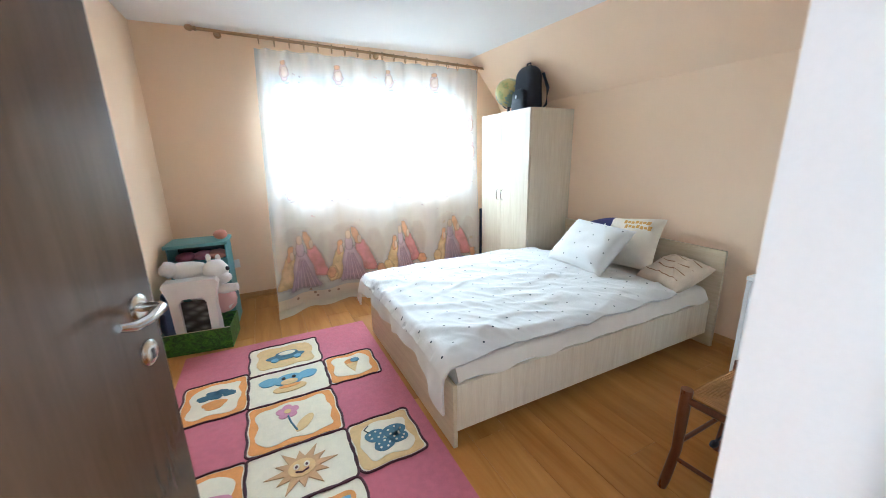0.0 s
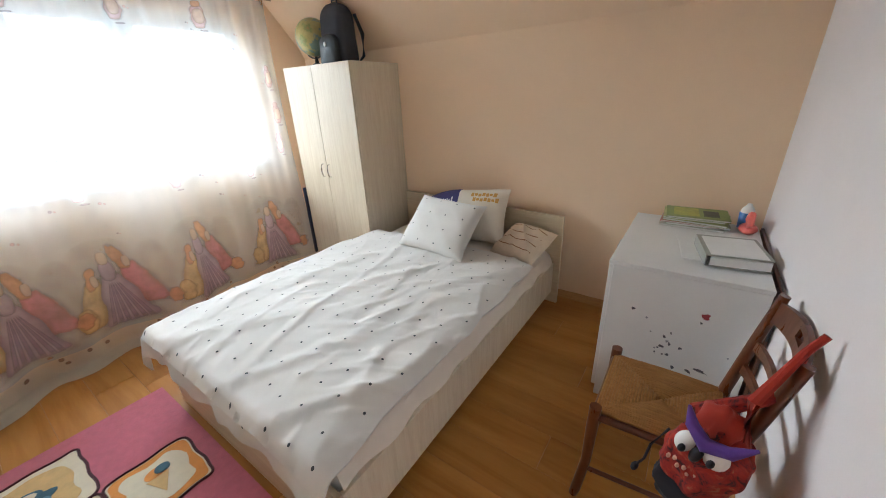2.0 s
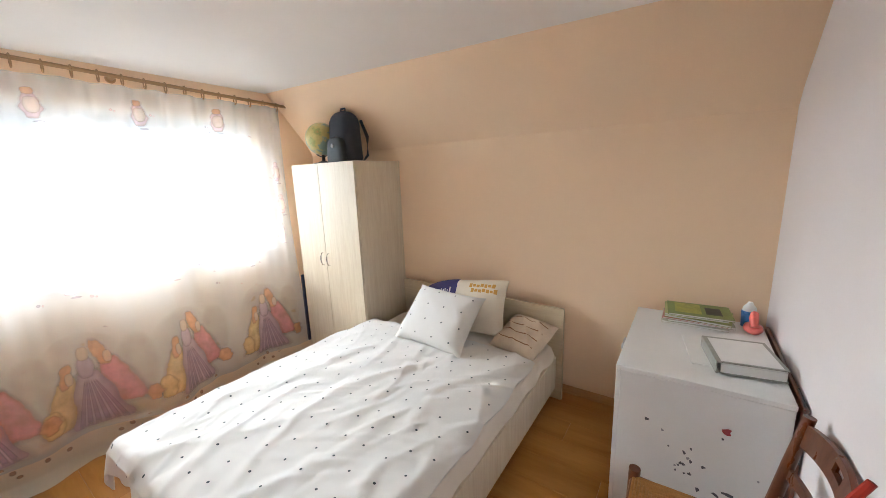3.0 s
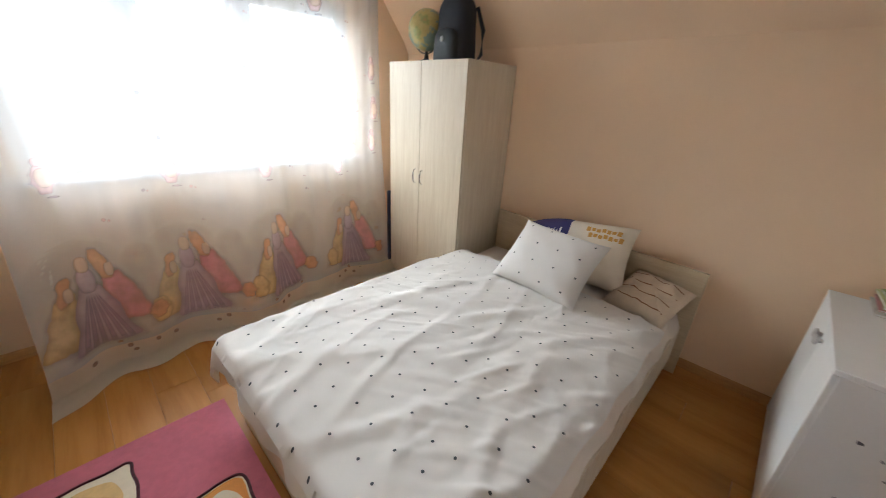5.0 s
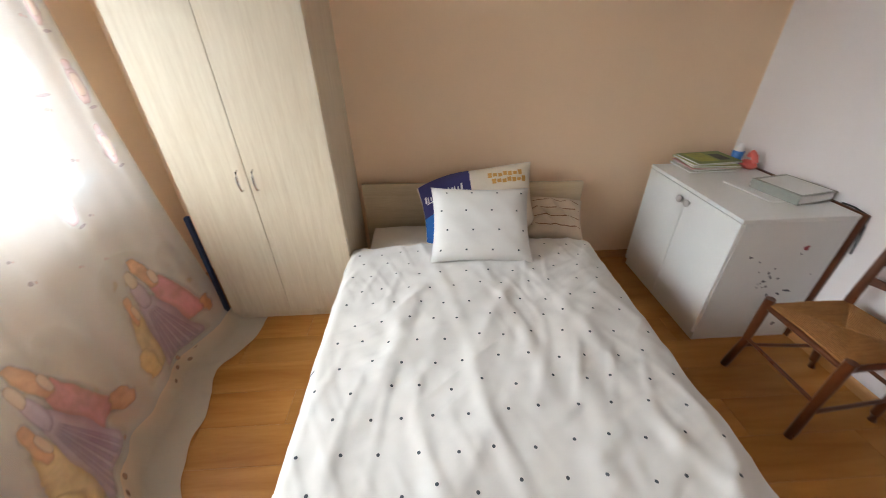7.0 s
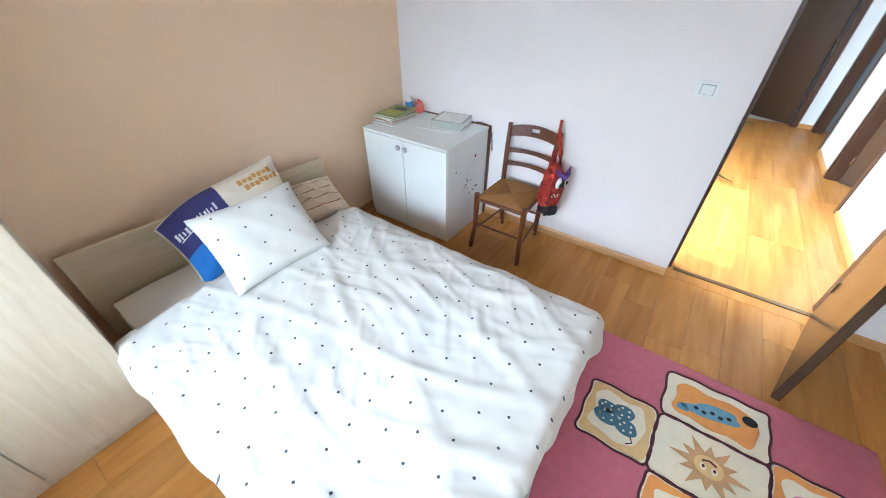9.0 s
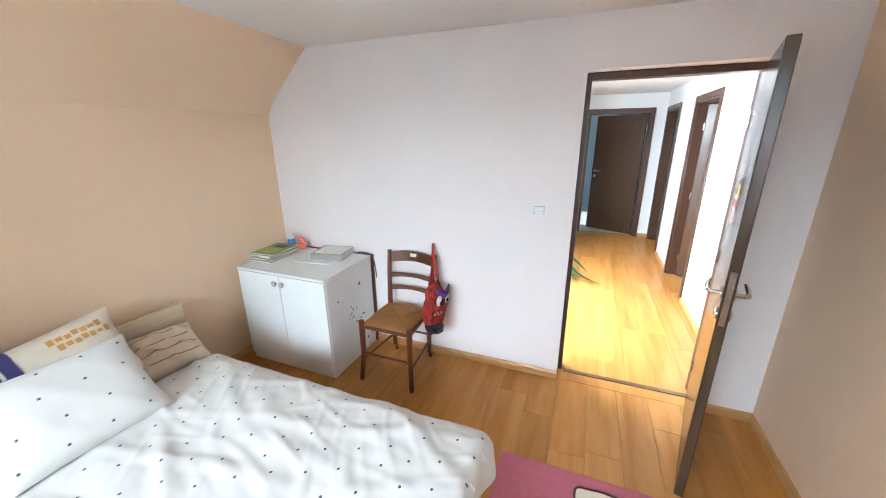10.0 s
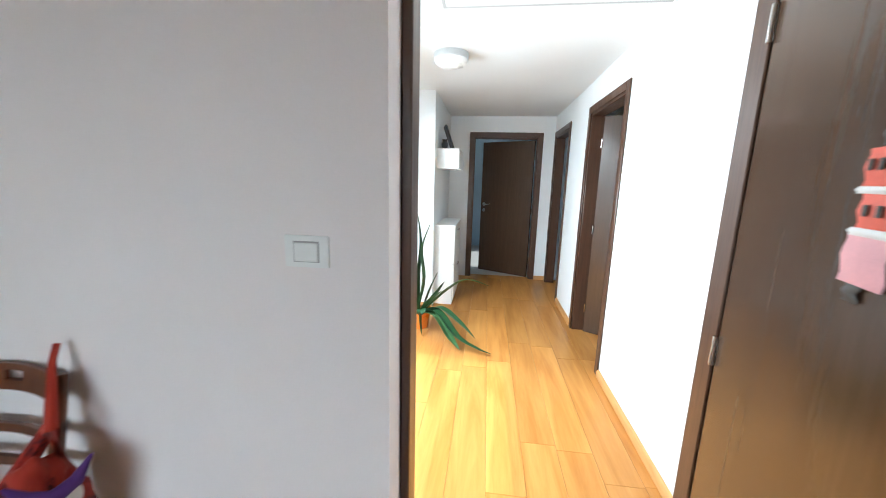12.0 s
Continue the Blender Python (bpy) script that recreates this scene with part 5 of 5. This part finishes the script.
# ---- on the wardrobe ----
m, nt, p = nodes_of("globe_map")
v = coords(nt)
n = node(nt, "TexNoise", Scale=7.0, Detail=5.0, Roughness=0.6)
nt.links.new(v, n.inputs["Vector"])
nt.links.new(ramp(nt, n.outputs["Fac"], [(0.44, (0.25, 0.36, 0.30)), (0.48, (0.55, 0.48, 0.20)), (0.56, (0.50, 0.42, 0.16)), (0.62, (0.28, 0.34, 0.12)), (0.70, (0.56, 0.28, 0.10))]), p.inputs["Base Color"])
p.inputs["Roughness"].default_value = 0.3
globe = thing("globe", "faded green and yellow world globe on a dark stand", "globe", at=(2.31, 3.33, WH))
bm = bmesh.new()
bmesh.ops.create_uvsphere(bm, u_segments=32, v_segments=20, radius=0.142, matrix=pose(0, 0, 0.225, 23))
part("ball", bm, m, globe)
bm = bmesh.new()
lathe(bm, [(0.004, 0), (0.095, 0), (0.095, 0.010), (0.04, 0.022), (0.016, 0.035), (0.014, 0.07), (0.01, 0.085)], sides=24)
part("stand", bm, M_BLACK, globe)
bm = bmesh.new()
tube(bm, [(0, 0.156 * math.sin(a), 0.225 - 0.156 * math.cos(a)) for a in (radians(-25 + 9 * k) for k in range(21))], 0.006, 6)
part("meridian", bm, M_BLACK, globe)

M_NAVY = cloth("dark_navy_nylon", (0.012, 0.018, 0.032), 0.6, relief=0.3)
M_NAVY2 = cloth("slate_nylon", (0.012, 0.020, 0.028), 0.55, relief=0.3)
bp = thing("backpack", "dark navy school backpack standing on the wardrobe", "backpack", at=(2.35, 3.06, WH), turn=0)
bm = bmesh.new()


def pack(w, d, h, y0=0.0):
    def f(u, v):
        a = 2 * math.pi * u
        k = v
        taper = (1 - 0.12 * k) * (1 - max(0, (k - 0.72) / 0.28) ** 2.2) ** 0.5 if k < 1 else 0.0
        foot = min(1, 0.82 + k * 3)
        r = taper * foot
        ca, sa = math.cos(a), math.sin(a)
        n = 4.0
        q = (abs(ca) ** n + abs(sa) ** n) ** (-1 / n)
        wob = 1 + 0.03 * noise.noise((ca * 2, sa * 2, k * 4))
        return Vector((d * q * ca * r * wob + y0, w * q * sa * r * wob, h * k))
    return f


sheet(bm, pack(0.14, 0.10, 0.44), 36, 24)
bmesh.ops.remove_doubles(bm, verts=bm.verts, dist=0.0005)
part("body", bm, M_NAVY, bp)
bm = bmesh.new()
sheet(bm, pack(0.105, 0.05, 0.22, -0.098), 28, 16)
bmesh.ops.remove_doubles(bm, verts=bm.verts, dist=0.0005)
part("front_pocket", bm, M_NAVY2, bp, "slate grey front pocket")
bm = bmesh.new()
tube(bm, [(-0.13, 0.085 * math.cos(a), 0.10 + 0.07 * math.sin(a)) for a in (radians(18 * k) for k in range(11))], 0.005, 6)
part("piping", bm, plain("pale_piping", (0.35, 0.40, 0.45), 0.5), bp, "pale grey piping")
bm = bmesh.new()
lump(bm, (-0.152, 0, 0.14), (0.006, 0.014, 0.018))
part("badge", bm, plain("white_badge", (0.7, 0.7, 0.7), 0.4), bp)
bm = bmesh.new()
tube(bm, [(0.0, -0.03, 0.425), (0.0, -0.025, 0.455), (0.0, 0.025, 0.455), (0.0, 0.03, 0.425)], 0.008, 8)
part("top_loop", bm, M_NAVY, bp)
bm = bmesh.new()
tube(bm, [(0.10, -0.10, 0.36), (0.14, -0.13, 0.22), (0.10, -0.16, 0.06), (0.02, -0.19, 0.012), (-0.04, -0.22, 0.008)], [0.014, 0.016, 0.012, 0.008, 0.006], 8)
part("strap", bm, M_NAVY, bp)
single("blue_board", boxed(2.085, 3.535, 0.0, 2.115, 3.555, 0.76, bevel=0.004, segments=2), plain("navy_card", (0.008, 0.022, 0.07), 0.4, spread=0.3), "tall dark blue flat box standing beside the wardrobe", "box")

# ---- toys by the window ----
m, nt, p = nodes_of("grass_print_board")
v = coords(nt)
n = node(nt, "TexNoise", Scale=26.0, Detail=6.0, Roughness=0.75, Distortion=1.2)
nt.links.new(v, n.inputs["Vector"])
nt.links.new(ramp(nt, n.outputs["Fac"], [(0.35, (0.008, 0.03, 0.006)), (0.5, (0.035, 0.13, 0.012)), (0.68, (0.12, 0.34, 0.03))]), p.inputs["Base Color"])
p.inputs["Roughness"].default_value = 0.5
M_GRASS = m
tb = thing("toy_box", "green grass-printed cardboard toy box by the wall", "box", at=(-0.735, 3.06, 0), turn=-6)
for name, b in (("front", (-0.22, -0.165, 0, 0.22, -0.159, 0.165)), ("back", (-0.22, 0.159, 0, 0.22, 0.165, 0.165)), ("side", (-0.22, -0.159, 0, -0.214, 0.159, 0.165)), ("side", (0.214, -0.159, 0, 0.22, 0.159, 0.165)), ("bottom", (-0.214, -0.159, 0, 0.214, 0.159, 0.006))):
    part(name, boxed(*b), M_GRASS, tb)
M_BEIGEB = plain("cream_card_edge", (0.6, 0.52, 0.35), 0.7)
part("rim", boxed(-0.221, -0.1665, 0.1651, 0.221, -0.158, 0.168), M_BEIGEB, tb)
M_CARD = plain("white_toy_card", (0.80, 0.77, 0.74), 0.6, spread=0.04)
th = thing("toy_house", "white toy house front with a dark arched window", "toy", at=(-0.735, 2.985, 0.008), turn=-6)
bm = bmesh.new()
prism(bm, [(-0.135, 0), (-0.085, 0), (-0.085, 0.36), (-0.06, 0.40), (0.06, 0.40), (0.085, 0.36), (0.085, 0), (0.135, 0), (0.145, 0.40), (0.175, 0.50), (0.16, 0.53), (-0.16, 0.53), (-0.175, 0.50), (-0.145, 0.40)], -0.05, 0.05, pose(0, 0, 0, 90))
part("front", bm, M_CARD, th)
m, nt, p = nodes_of("dark_stone_print")
v = coords(nt, (14, 14, 26))
n = node(nt, "TexVoronoi", Scale=1.0)
nt.links.new(v, n.inputs["Vector"])
nt.links.new(ramp(nt, n.outputs["Distance"], [(0.1, (0.22, 0.22, 0.21)), (0.45, (0.06, 0.065, 0.065)), (0.7, (0.012, 0.014, 0.014))]), p.inputs["Base Color"])
part("window_print", boxed(-0.082, -0.02, 0.0, 0.082, 0.0, 0.365), m, th, "dark stone-printed window")

M_PLUSH = cloth("white_plush", (0.80, 0.77, 0.75), relief=0.6, weave=300)
bm = bmesh.new()
lump(bm, (0, 0.02, 0.43), (0.10, 0.09, 0.13), rough=0.12)
lump(bm, (0.12, -0.03, 0.56), (0.085, 0.08, 0.085), rough=0.08)
lump(bm, (0.165, -0.06, 0.505), (0.055, 0.05, 0.045), rough=0.08)
lump(bm, (-0.17, 0.0, 0.60), (0.06, 0.05, 0.06), rough=0.15, seed=3)
lump(bm, (-0.06, 0.03, 0.57), (0.13, 0.07, 0.07), rough=0.15, seed=4)
for s in (-1, 1):
    lump(bm, (0.11 + s * 0.035, 0.02 - 0.03 * s, 0.645), (0.018, 0.012, 0.034), rough=0.05)
tube(bm, [(0.08, -0.02, 0.42), (0.16, -0.06, 0.415), (0.25, -0.08, 0.425)], [0.045, 0.04, 0.03], 12)
tube(bm, [(0.08, -0.02, 0.34), (0.15, -0.05, 0.30), (0.19, -0.06, 0.27)], [0.045, 0.04, 0.03], 12)
tube(bm, [(0, 0.02, 0.32), (0, 0.03, 0.15), (0, 0.03, 0.01)], [0.09, 0.1, 0.1], 12)
plush = single("plush_toy", bm, M_PLUSH, "white plush animal toy sitting in the toy box", "toy", at=(-0.70, 3.09, 0.002))
for k, (x, y, zz, r) in enumerate(((-0.575, 3.000, 0.570, 0.018), (-0.500, 3.02, 0.575, 0.015))):
    bm = bmesh.new()
    lump(bm, (0, 0, 0), (r, r * 0.6, r * 1.15), rough=0.0, nu=12, nv=8)
    single("button_eye", bm, M_BLACK, "black button eye sewn on the plush toy", "button", at=(x, y + 0.005, zz))
bm = bmesh.new()
lump(bm, (0, 0, 0.10), (0.085, 0.07, 0.10), rough=0.12, seed=8)
single("pink_soft_toy", bm, cloth("pink_plush", (0.70, 0.42, 0.40), relief=0.5, weave=300), "pink soft toy lying in the toy box", "toy", at=(-0.555, 3.06, 0.22))
bm = bmesh.new()
lump(bm, (0, 0, 0.20), (0.055, 0.11, 0.23), rough=0.2, seed=12)
single("jeans", bm, cloth("denim", (0.05, 0.085, 0.17), relief=0.4), "folded blue denim stuffed into the toy box", "clothing", at=(-0.915, 3.05, 0.012))

M_TEAL = plain("teal_card", (0.10, 0.26, 0.27), 0.5, spread=0.1)
M_TEALIN = plain("dark_teal_card", (0.02, 0.04, 0.05), 0.6)
tl = thing("storage_box", "teal cardboard box, open in front, behind the toys", "box", at=(-0.705, 3.45, 0), turn=-3)
for name, b, mt in (("side", (-0.20, -0.15, 0, -0.193, 0.15, 0.71), M_TEAL), ("side", (0.193, -0.15, 0, 0.20, 0.15, 0.71), M_TEAL), ("back", (-0.193, 0.143, 0, 0.193, 0.15, 0.71), M_TEALIN), ("lid", (-0.215, -0.165, 0.7105, 0.215, 0.16, 0.735), M_TEAL), ("front", (-0.193, -0.15, 0, 0.193, -0.143, 0.60), M_TEAL), ("shelf", (-0.193, -0.143, 0.58, 0.193, 0.143, 0.586), M_TEALIN)):
    part(name, boxed(*b), mt, tl)
for k, (dx, col) in enumerate(((-0.09, (0.30, 0.10, 0.16)), (0.03, (0.42, 0.16, 0.22)), (0.13, (0.62, 0.30, 0.24)))):
    bm = bmesh.new()
    lump(bm, (0, 0, 0.035), (0.07, 0.06, 0.04), rough=0.2, seed=k)
    single("soft_toy", bm, cloth("mauve_cloth", col, relief=0.4), "mauve and pink soft toy inside the teal box", "toy", at=(-0.71 + dx, 3.36, 0.588))
bm = bmesh.new()
lump(bm, (0, 0, 0.04), (0.05, 0.05, 0.04), rough=0.1, seed=5)
single("soft_ball", bm, cloth("coral_cloth", (0.66, 0.28, 0.20)), "coral soft ball on the teal box", "toy", at=(-0.545, 3.40, 0.735))

# ---- paper craft on the door ----
craft = thing("door_hanging", "paper craft strip in red, yellow and pink on the door", "decoration")
craft.matrix_world = door_1.matrix_world @ pose(0.472, -0.0405, 0.509) @ Matrix.Diagonal((1, 1, 0.625, 1))
c_red, c_yel, c_pink, c_grey = (plain("craft_red", (0.72, 0.13, 0.08), 0.6), plain("craft_yellow", (0.72, 0.62, 0.06), 0.6), plain("craft_pink", (0.75, 0.38, 0.40), 0.6), plain("craft_dark", (0.06, 0.05, 0.04), 0.6))
for name, x0, z0, x1, z1, mt, lift in (("card", -0.07, 1.50, 0.0, 1.58, c_red, 0.004), ("card", 0.0, 1.505, 0.085, 1.59, c_yel, 0.006), ("card", -0.065, 1.41, 0.02, 1.485, c_red, 0.004), ("card", -0.075, 1.29, 0.01, 1.405, c_pink, 0.005),
                                       ("ribbon", -0.075, 1.485, 0.07, 1.50, M_PAPER, 0.006), ("ribbon", -0.07, 1.395, 0.03, 1.412, M_PAPER, 0.007), ("card", 0.04, 1.59, 0.075, 1.65, c_grey, 0.003), ("card", -0.05, 1.585, -0.03, 1.63, c_grey, 0.003), ("card", -0.06, 1.25, -0.03, 1.29, c_grey, 0.003)):
    bm = bmesh.new()
    sheet(bm, lambda u, v, x0=x0, z0=z0, x1=x1, z1=z1, lift=lift: Vector((x0 + (x1 - x0) * u + 0.004 * math.sin(v * 9), -lift - 0.004 * math.sin(u * 3.1) * math.sin(v * 3.1), z0 + (z1 - z0) * v)), 6, 6, thick=-0.001)
    part(name, bm, mt, craft)
for x, zz in ((-0.05, 1.545), (-0.03, 1.545), (-0.04, 1.45), (-0.015, 1.45), (0.03, 1.55), (0.055, 1.55)):
    bm = bmesh.new()
    box(bm, x - 0.004, -0.0125, zz - 0.012, x + 0.004, -0.0105, zz + 0.012)
    part("ink_bar", bm, c_grey, craft)

# ---- the hall ----
cab = thing("shoe_cabinet", "white slim shoe cabinet against the hall wall", "cabinet", at=(0.548, -3.06, 0))
part("body", boxed(-0.21, -0.78, 0, 0, 0, 0.915, bevel=0.002), M_MELAMINE, cab)
part("top", boxed(-0.235, -0.79, 0.9155, 0.0, 0.008, 0.94, bevel=0.002), M_MELAMINE, cab)
for z0 in (0.06, 0.49):
    d = part("drawer", boxed(-0.229, -0.775, z0, -0.211, -0.005, z0 + 0.42, bevel=0.002), M_MELAMINE, cab)
    bm = bmesh.new()
    tube(bm, [(-0.23, -0.46, z0 + 0.36), (-0.246, -0.45, z0 + 0.36), (-0.246, -0.33, z0 + 0.36), (-0.23, -0.32, z0 + 0.36)], 0.005, 8)
    part("handle", bm, M_CHROME, d)
sh = thing("wall_shelf", "white box shelf on the hall wall", "shelf", at=(0.549, -3.12, 1.57))
part("box", boxed(-0.245, -0.62, 0, 0, 0, 0.22, bevel=0.003), M_MELAMINE, sh)
part("peg", boxed(-0.265, -0.03, -0.012, -0.205, -0.012, -0.0005, bevel=0.003), M_CHROME, sh)
pf = thing("picture_frame", "black picture frame leaning on the white shelf", "picture frame")
pf.matrix_world = pose(0.40, -3.30, 1.795, 0, 20, 12)
part("frame", boxed(-0.012, -0.10, 0, 0.012, 0.10, 0.27, bevel=0.003), M_BLACK, pf)
part("picture", boxed(-0.0135, -0.08, 0.02, -0.0125, 0.08, 0.25), plain("dark_picture", (0.05, 0.05, 0.06), 0.3), pf)
bm = bmesh.new()
lathe(bm, [(0.01, 0), (0.035, 0), (0.04, 0.05), (0.025, 0.08), (0.03, 0.10)], sides=16)
single("dark_vase", bm, M_BLACK, "small dark vase on the white shelf", "vase", at=(0.48, -3.20, 1.791))

hl = thing("ceiling_lamp", "round flush ceiling lamp with a grey rim", "lamp", at=(0.285, -1.86, 2.35))
bm = bmesh.new()
lathe(bm, [(0.02, 0), (0.125, 0), (0.128, -0.004), (0.128, -0.04), (0.124, -0.044)], sides=32)
part("rim", bm, plain("grey_metal_rim", (0.55, 0.56, 0.56), 0.4, 0.3), hl)
bm = bmesh.new()
lathe(bm, [(0.122, -0.044), (0.118, -0.062), (0.095, -0.082), (0.05, -0.094), (0.005, -0.097)], sides=32)
part("shade", bm, plain("opal_glass", (0.82, 0.82, 0.80), 0.25), hl, "white opal glass shade")
hatch = thing("attic_hatch", "white attic hatch panel in the hall ceiling", "hatch", kind="structure")
part("panel", boxed(-0.88, -1.13, 2.342, 0.235, -0.45, 2.3495, bevel=0.002), M_WHITE, hatch)
for b in ((-0.90, -1.155, 2.345, 0.255, -1.134, 2.3497), (-0.90, -0.446, 2.345, 0.255, -0.425, 2.3497), (0.239, -1.134, 2.345, 0.255, -0.446, 2.3497), (-0.90, -1.134, 2.345, -0.884, -0.446, 2.3497)):
    part("trim", boxed(*b), plain("grey_hatch_seal", (0.45, 0.46, 0.46), 0.6), hatch)

M_LEAF = plain("dark_green_leaf", (0.014, 0.055, 0.016), 0.4, spread=0.4, scale=30)
M_LEAF2 = plain("pale_green_leaf", (0.04, 0.10, 0.03), 0.4, spread=0.35, scale=30)
plant = thing("potted_plant", "snake plant with drooping strap leaves in an orange pot", "plant", at=(0.58, -2.36, 0))
bm = bmesh.new()
lathe(bm, [(0.06, 0), (0.075, 0.004), (0.10, 0.17), (0.108, 0.172), (0.108, 0.195), (0.094, 0.195), (0.09, 0.165), (0.02, 0.162)], sides=28)
part("pot", bm, plain("orange_ceramic", (0.72, 0.22, 0.03), 0.3), plant, "orange ceramic pot")


def blade(points, width, material, twist=0.0):
    """A folded strap leaf along the points."""
    bm = bmesh.new()
    pts = [Vector(p) for p in points]
    dense = []
    for k in range(25):
        t = k / 24 * (len(pts) - 1)
        i = min(int(t), len(pts) - 2)
        f = t - i
        p0, p1, p2, p3 = pts[max(i - 1, 0)], pts[i], pts[i + 1], pts[min(i + 2, len(pts) - 1)]
        dense.append(0.5 * ((2 * p1) + (p2 - p0) * f + (2 * p0 - 5 * p1 + 4 * p2 - p3) * f * f + (3 * p1 - p0 - 3 * p2 + p3) * f ** 3))
    rows = []
    for k, p in enumerate(dense):
        q = k / 24
        d = (dense[min(k + 1, 24)] - dense[max(k - 1, 0)]).normalized()
        side = d.cross(Vector((0.2, -0.3, 1)) if abs(d.z) < 0.9 else Vector((math.cos(twist), math.sin(twist), 0))).normalized()
        nrm = side.cross(d)
        w = 1.8 * width * (0.55 + 0.9 * math.sin(math.pi * min(1, q * 0.9 + 0.1)) ** 0.8) * (1 - q ** 3) / 1.2 + 0.0008
        rows.append([bm.verts.new(p - side * w + nrm * w * 0.35), bm.verts.new(p - nrm * 0.001), bm.verts.new(p + side * w + nrm * w * 0.35)])
    faces = [bm.faces.new((a[j], a[j + 1], b[j + 1], b[j])) for a, b in zip(rows, rows[1:]) for j in (0, 1)]
    bm.normal_update()
    bmesh.ops.solidify(bm, geom=faces, thickness=0.0025)
    part("leaf", bm, material, plant)


Z0 = 0.165
for pts, w, mt in (([(0, 0, Z0), (0.01, 0.0, 0.5), (-0.01, 0.02, 0.85), (0.03, 0.03, 1.12)], 0.030, M_LEAF), ([(0.02, 0.02, Z0), (-0.05, 0.03, 0.5), (-0.02, 0.02, 0.8), (-0.09, 0.04, 1.04)], 0.026, M_LEAF2),
                   ([(0.02, -0.02, Z0), (0.06, 0.02, 0.6), (0.08, 0.05, 0.95)], 0.028, M_LEAF), ([(-0.02, 0.0, Z0), (-0.10, 0.05, 0.40), (-0.17, 0.06, 0.58)], 0.020, M_LEAF),
                   ([(-0.03, 0.01, Z0), (-0.16, 0.06, 0.36), (-0.24, 0.08, 0.50)], 0.018, M_LEAF), ([(-0.02, 0.03, Z0), (-0.13, 0.10, 0.32), (-0.22, 0.12, 0.42)], 0.022, M_LEAF2),
                   ([(-0.03, 0.0, Z0), (-0.28, 0.05, 0.42), (-0.45, 0.04, 0.52), (-0.66, 0.02, 0.47)], 0.018, M_LEAF2), ([(-0.03, 0.03, Z0), (-0.22, 0.18, 0.27), (-0.42, 0.33, 0.20), (-0.56, 0.44, 0.12)], 0.021, M_LEAF),
                   ([(-0.03, 0.04, Z0), (-0.20, 0.22, 0.25), (-0.40, 0.40, 0.10), (-0.58, 0.48, 0.045), (-0.70, 0.52, 0.03)], 0.021, M_LEAF), ([(-0.01, 0.05, Z0), (-0.20, 0.25, 0.22), (-0.34, 0.40, 0.09), (-0.44, 0.50, 0.03)], 0.026, M_LEAF2),
                   ([(0.0, 0.06, Z0), (-0.03, 0.13, 0.22), (-0.05, 0.19, 0.08), (-0.06, 0.22, 0.01)], 0.022, M_LEAF), ([(0.05, 0.0, Z0), (0.16, 0.05, 0.45), (0.26, 0.1, 0.55)], 0.022, M_LEAF)):
    blade(pts, w, mt)

# ---- floor planks ----
def planks(x0, x1, y0, y1, seed):
    rng = random.Random(seed)
    w, length, gap = 0.193, 1.28, 0.0009
    n = int(math.ceil((x1 - x0) / w))
    meshes = {}
    for i in range(n):
        a, b = x0 + i * w, min(x0 + (i + 1) * w, x1)
        y = y0 - rng.uniform(0.05, 1.0) * length
        while y < y1:
            c, d = max(y, y0), min(y + length, y1)
            y += length
            if d - c < 0.03 or b - a < 0.01:
                continue
            key = (round(b - a, 4), round(d - c, 4))
            if key not in meshes:
                bm = bmesh.new()
                W, L, e = b - a - gap, d - c - gap, 0.0011
                low = [bm.verts.new((sx * W / 2, sy * L / 2, -0.010)) for sx, sy in ((-1, -1), (1, -1), (1, 1), (-1, 1))]
                mid = [bm.verts.new((sx * W / 2, sy * L / 2, -e)) for sx, sy in ((-1, -1), (1, -1), (1, 1), (-1, 1))]
                top = [bm.verts.new((sx * (W / 2 - e), sy * (L / 2 - e), 0)) for sx, sy in ((-1, -1), (1, -1), (1, 1), (-1, 1))]
                bm.faces.new(top)
                for p, q in ((low, mid), (mid, top)):
                    for k in range(4):
                        bm.faces.new((p[k], p[(k + 1) % 4], q[(k + 1) % 4], q[k]))
                meshes[key] = finished("plank", bm, M_FLOOR, False)
            ob = new("plank", meshes[key])
            ob.location = ((a + b) / 2, (c + d) / 2, 0)
            ob.parent = floor


planks(WEST, EAST, SOUTH, NORTH, 1)
planks(HALL_W - 0.12, 1.12, -4.54, SOUTH, 2)
part("far_room_floor", boxed(-1.9, -7.2, -0.01, 1.6, -4.542, 0.0), plain("pale_far_floor", (0.62, 0.60, 0.56), 0.35), floor)
part("side_room_floor", boxed(-3.6, -4.54, -0.01, HALL_W - 0.1205, -0.4, 0.0), M_FLOOR, floor)
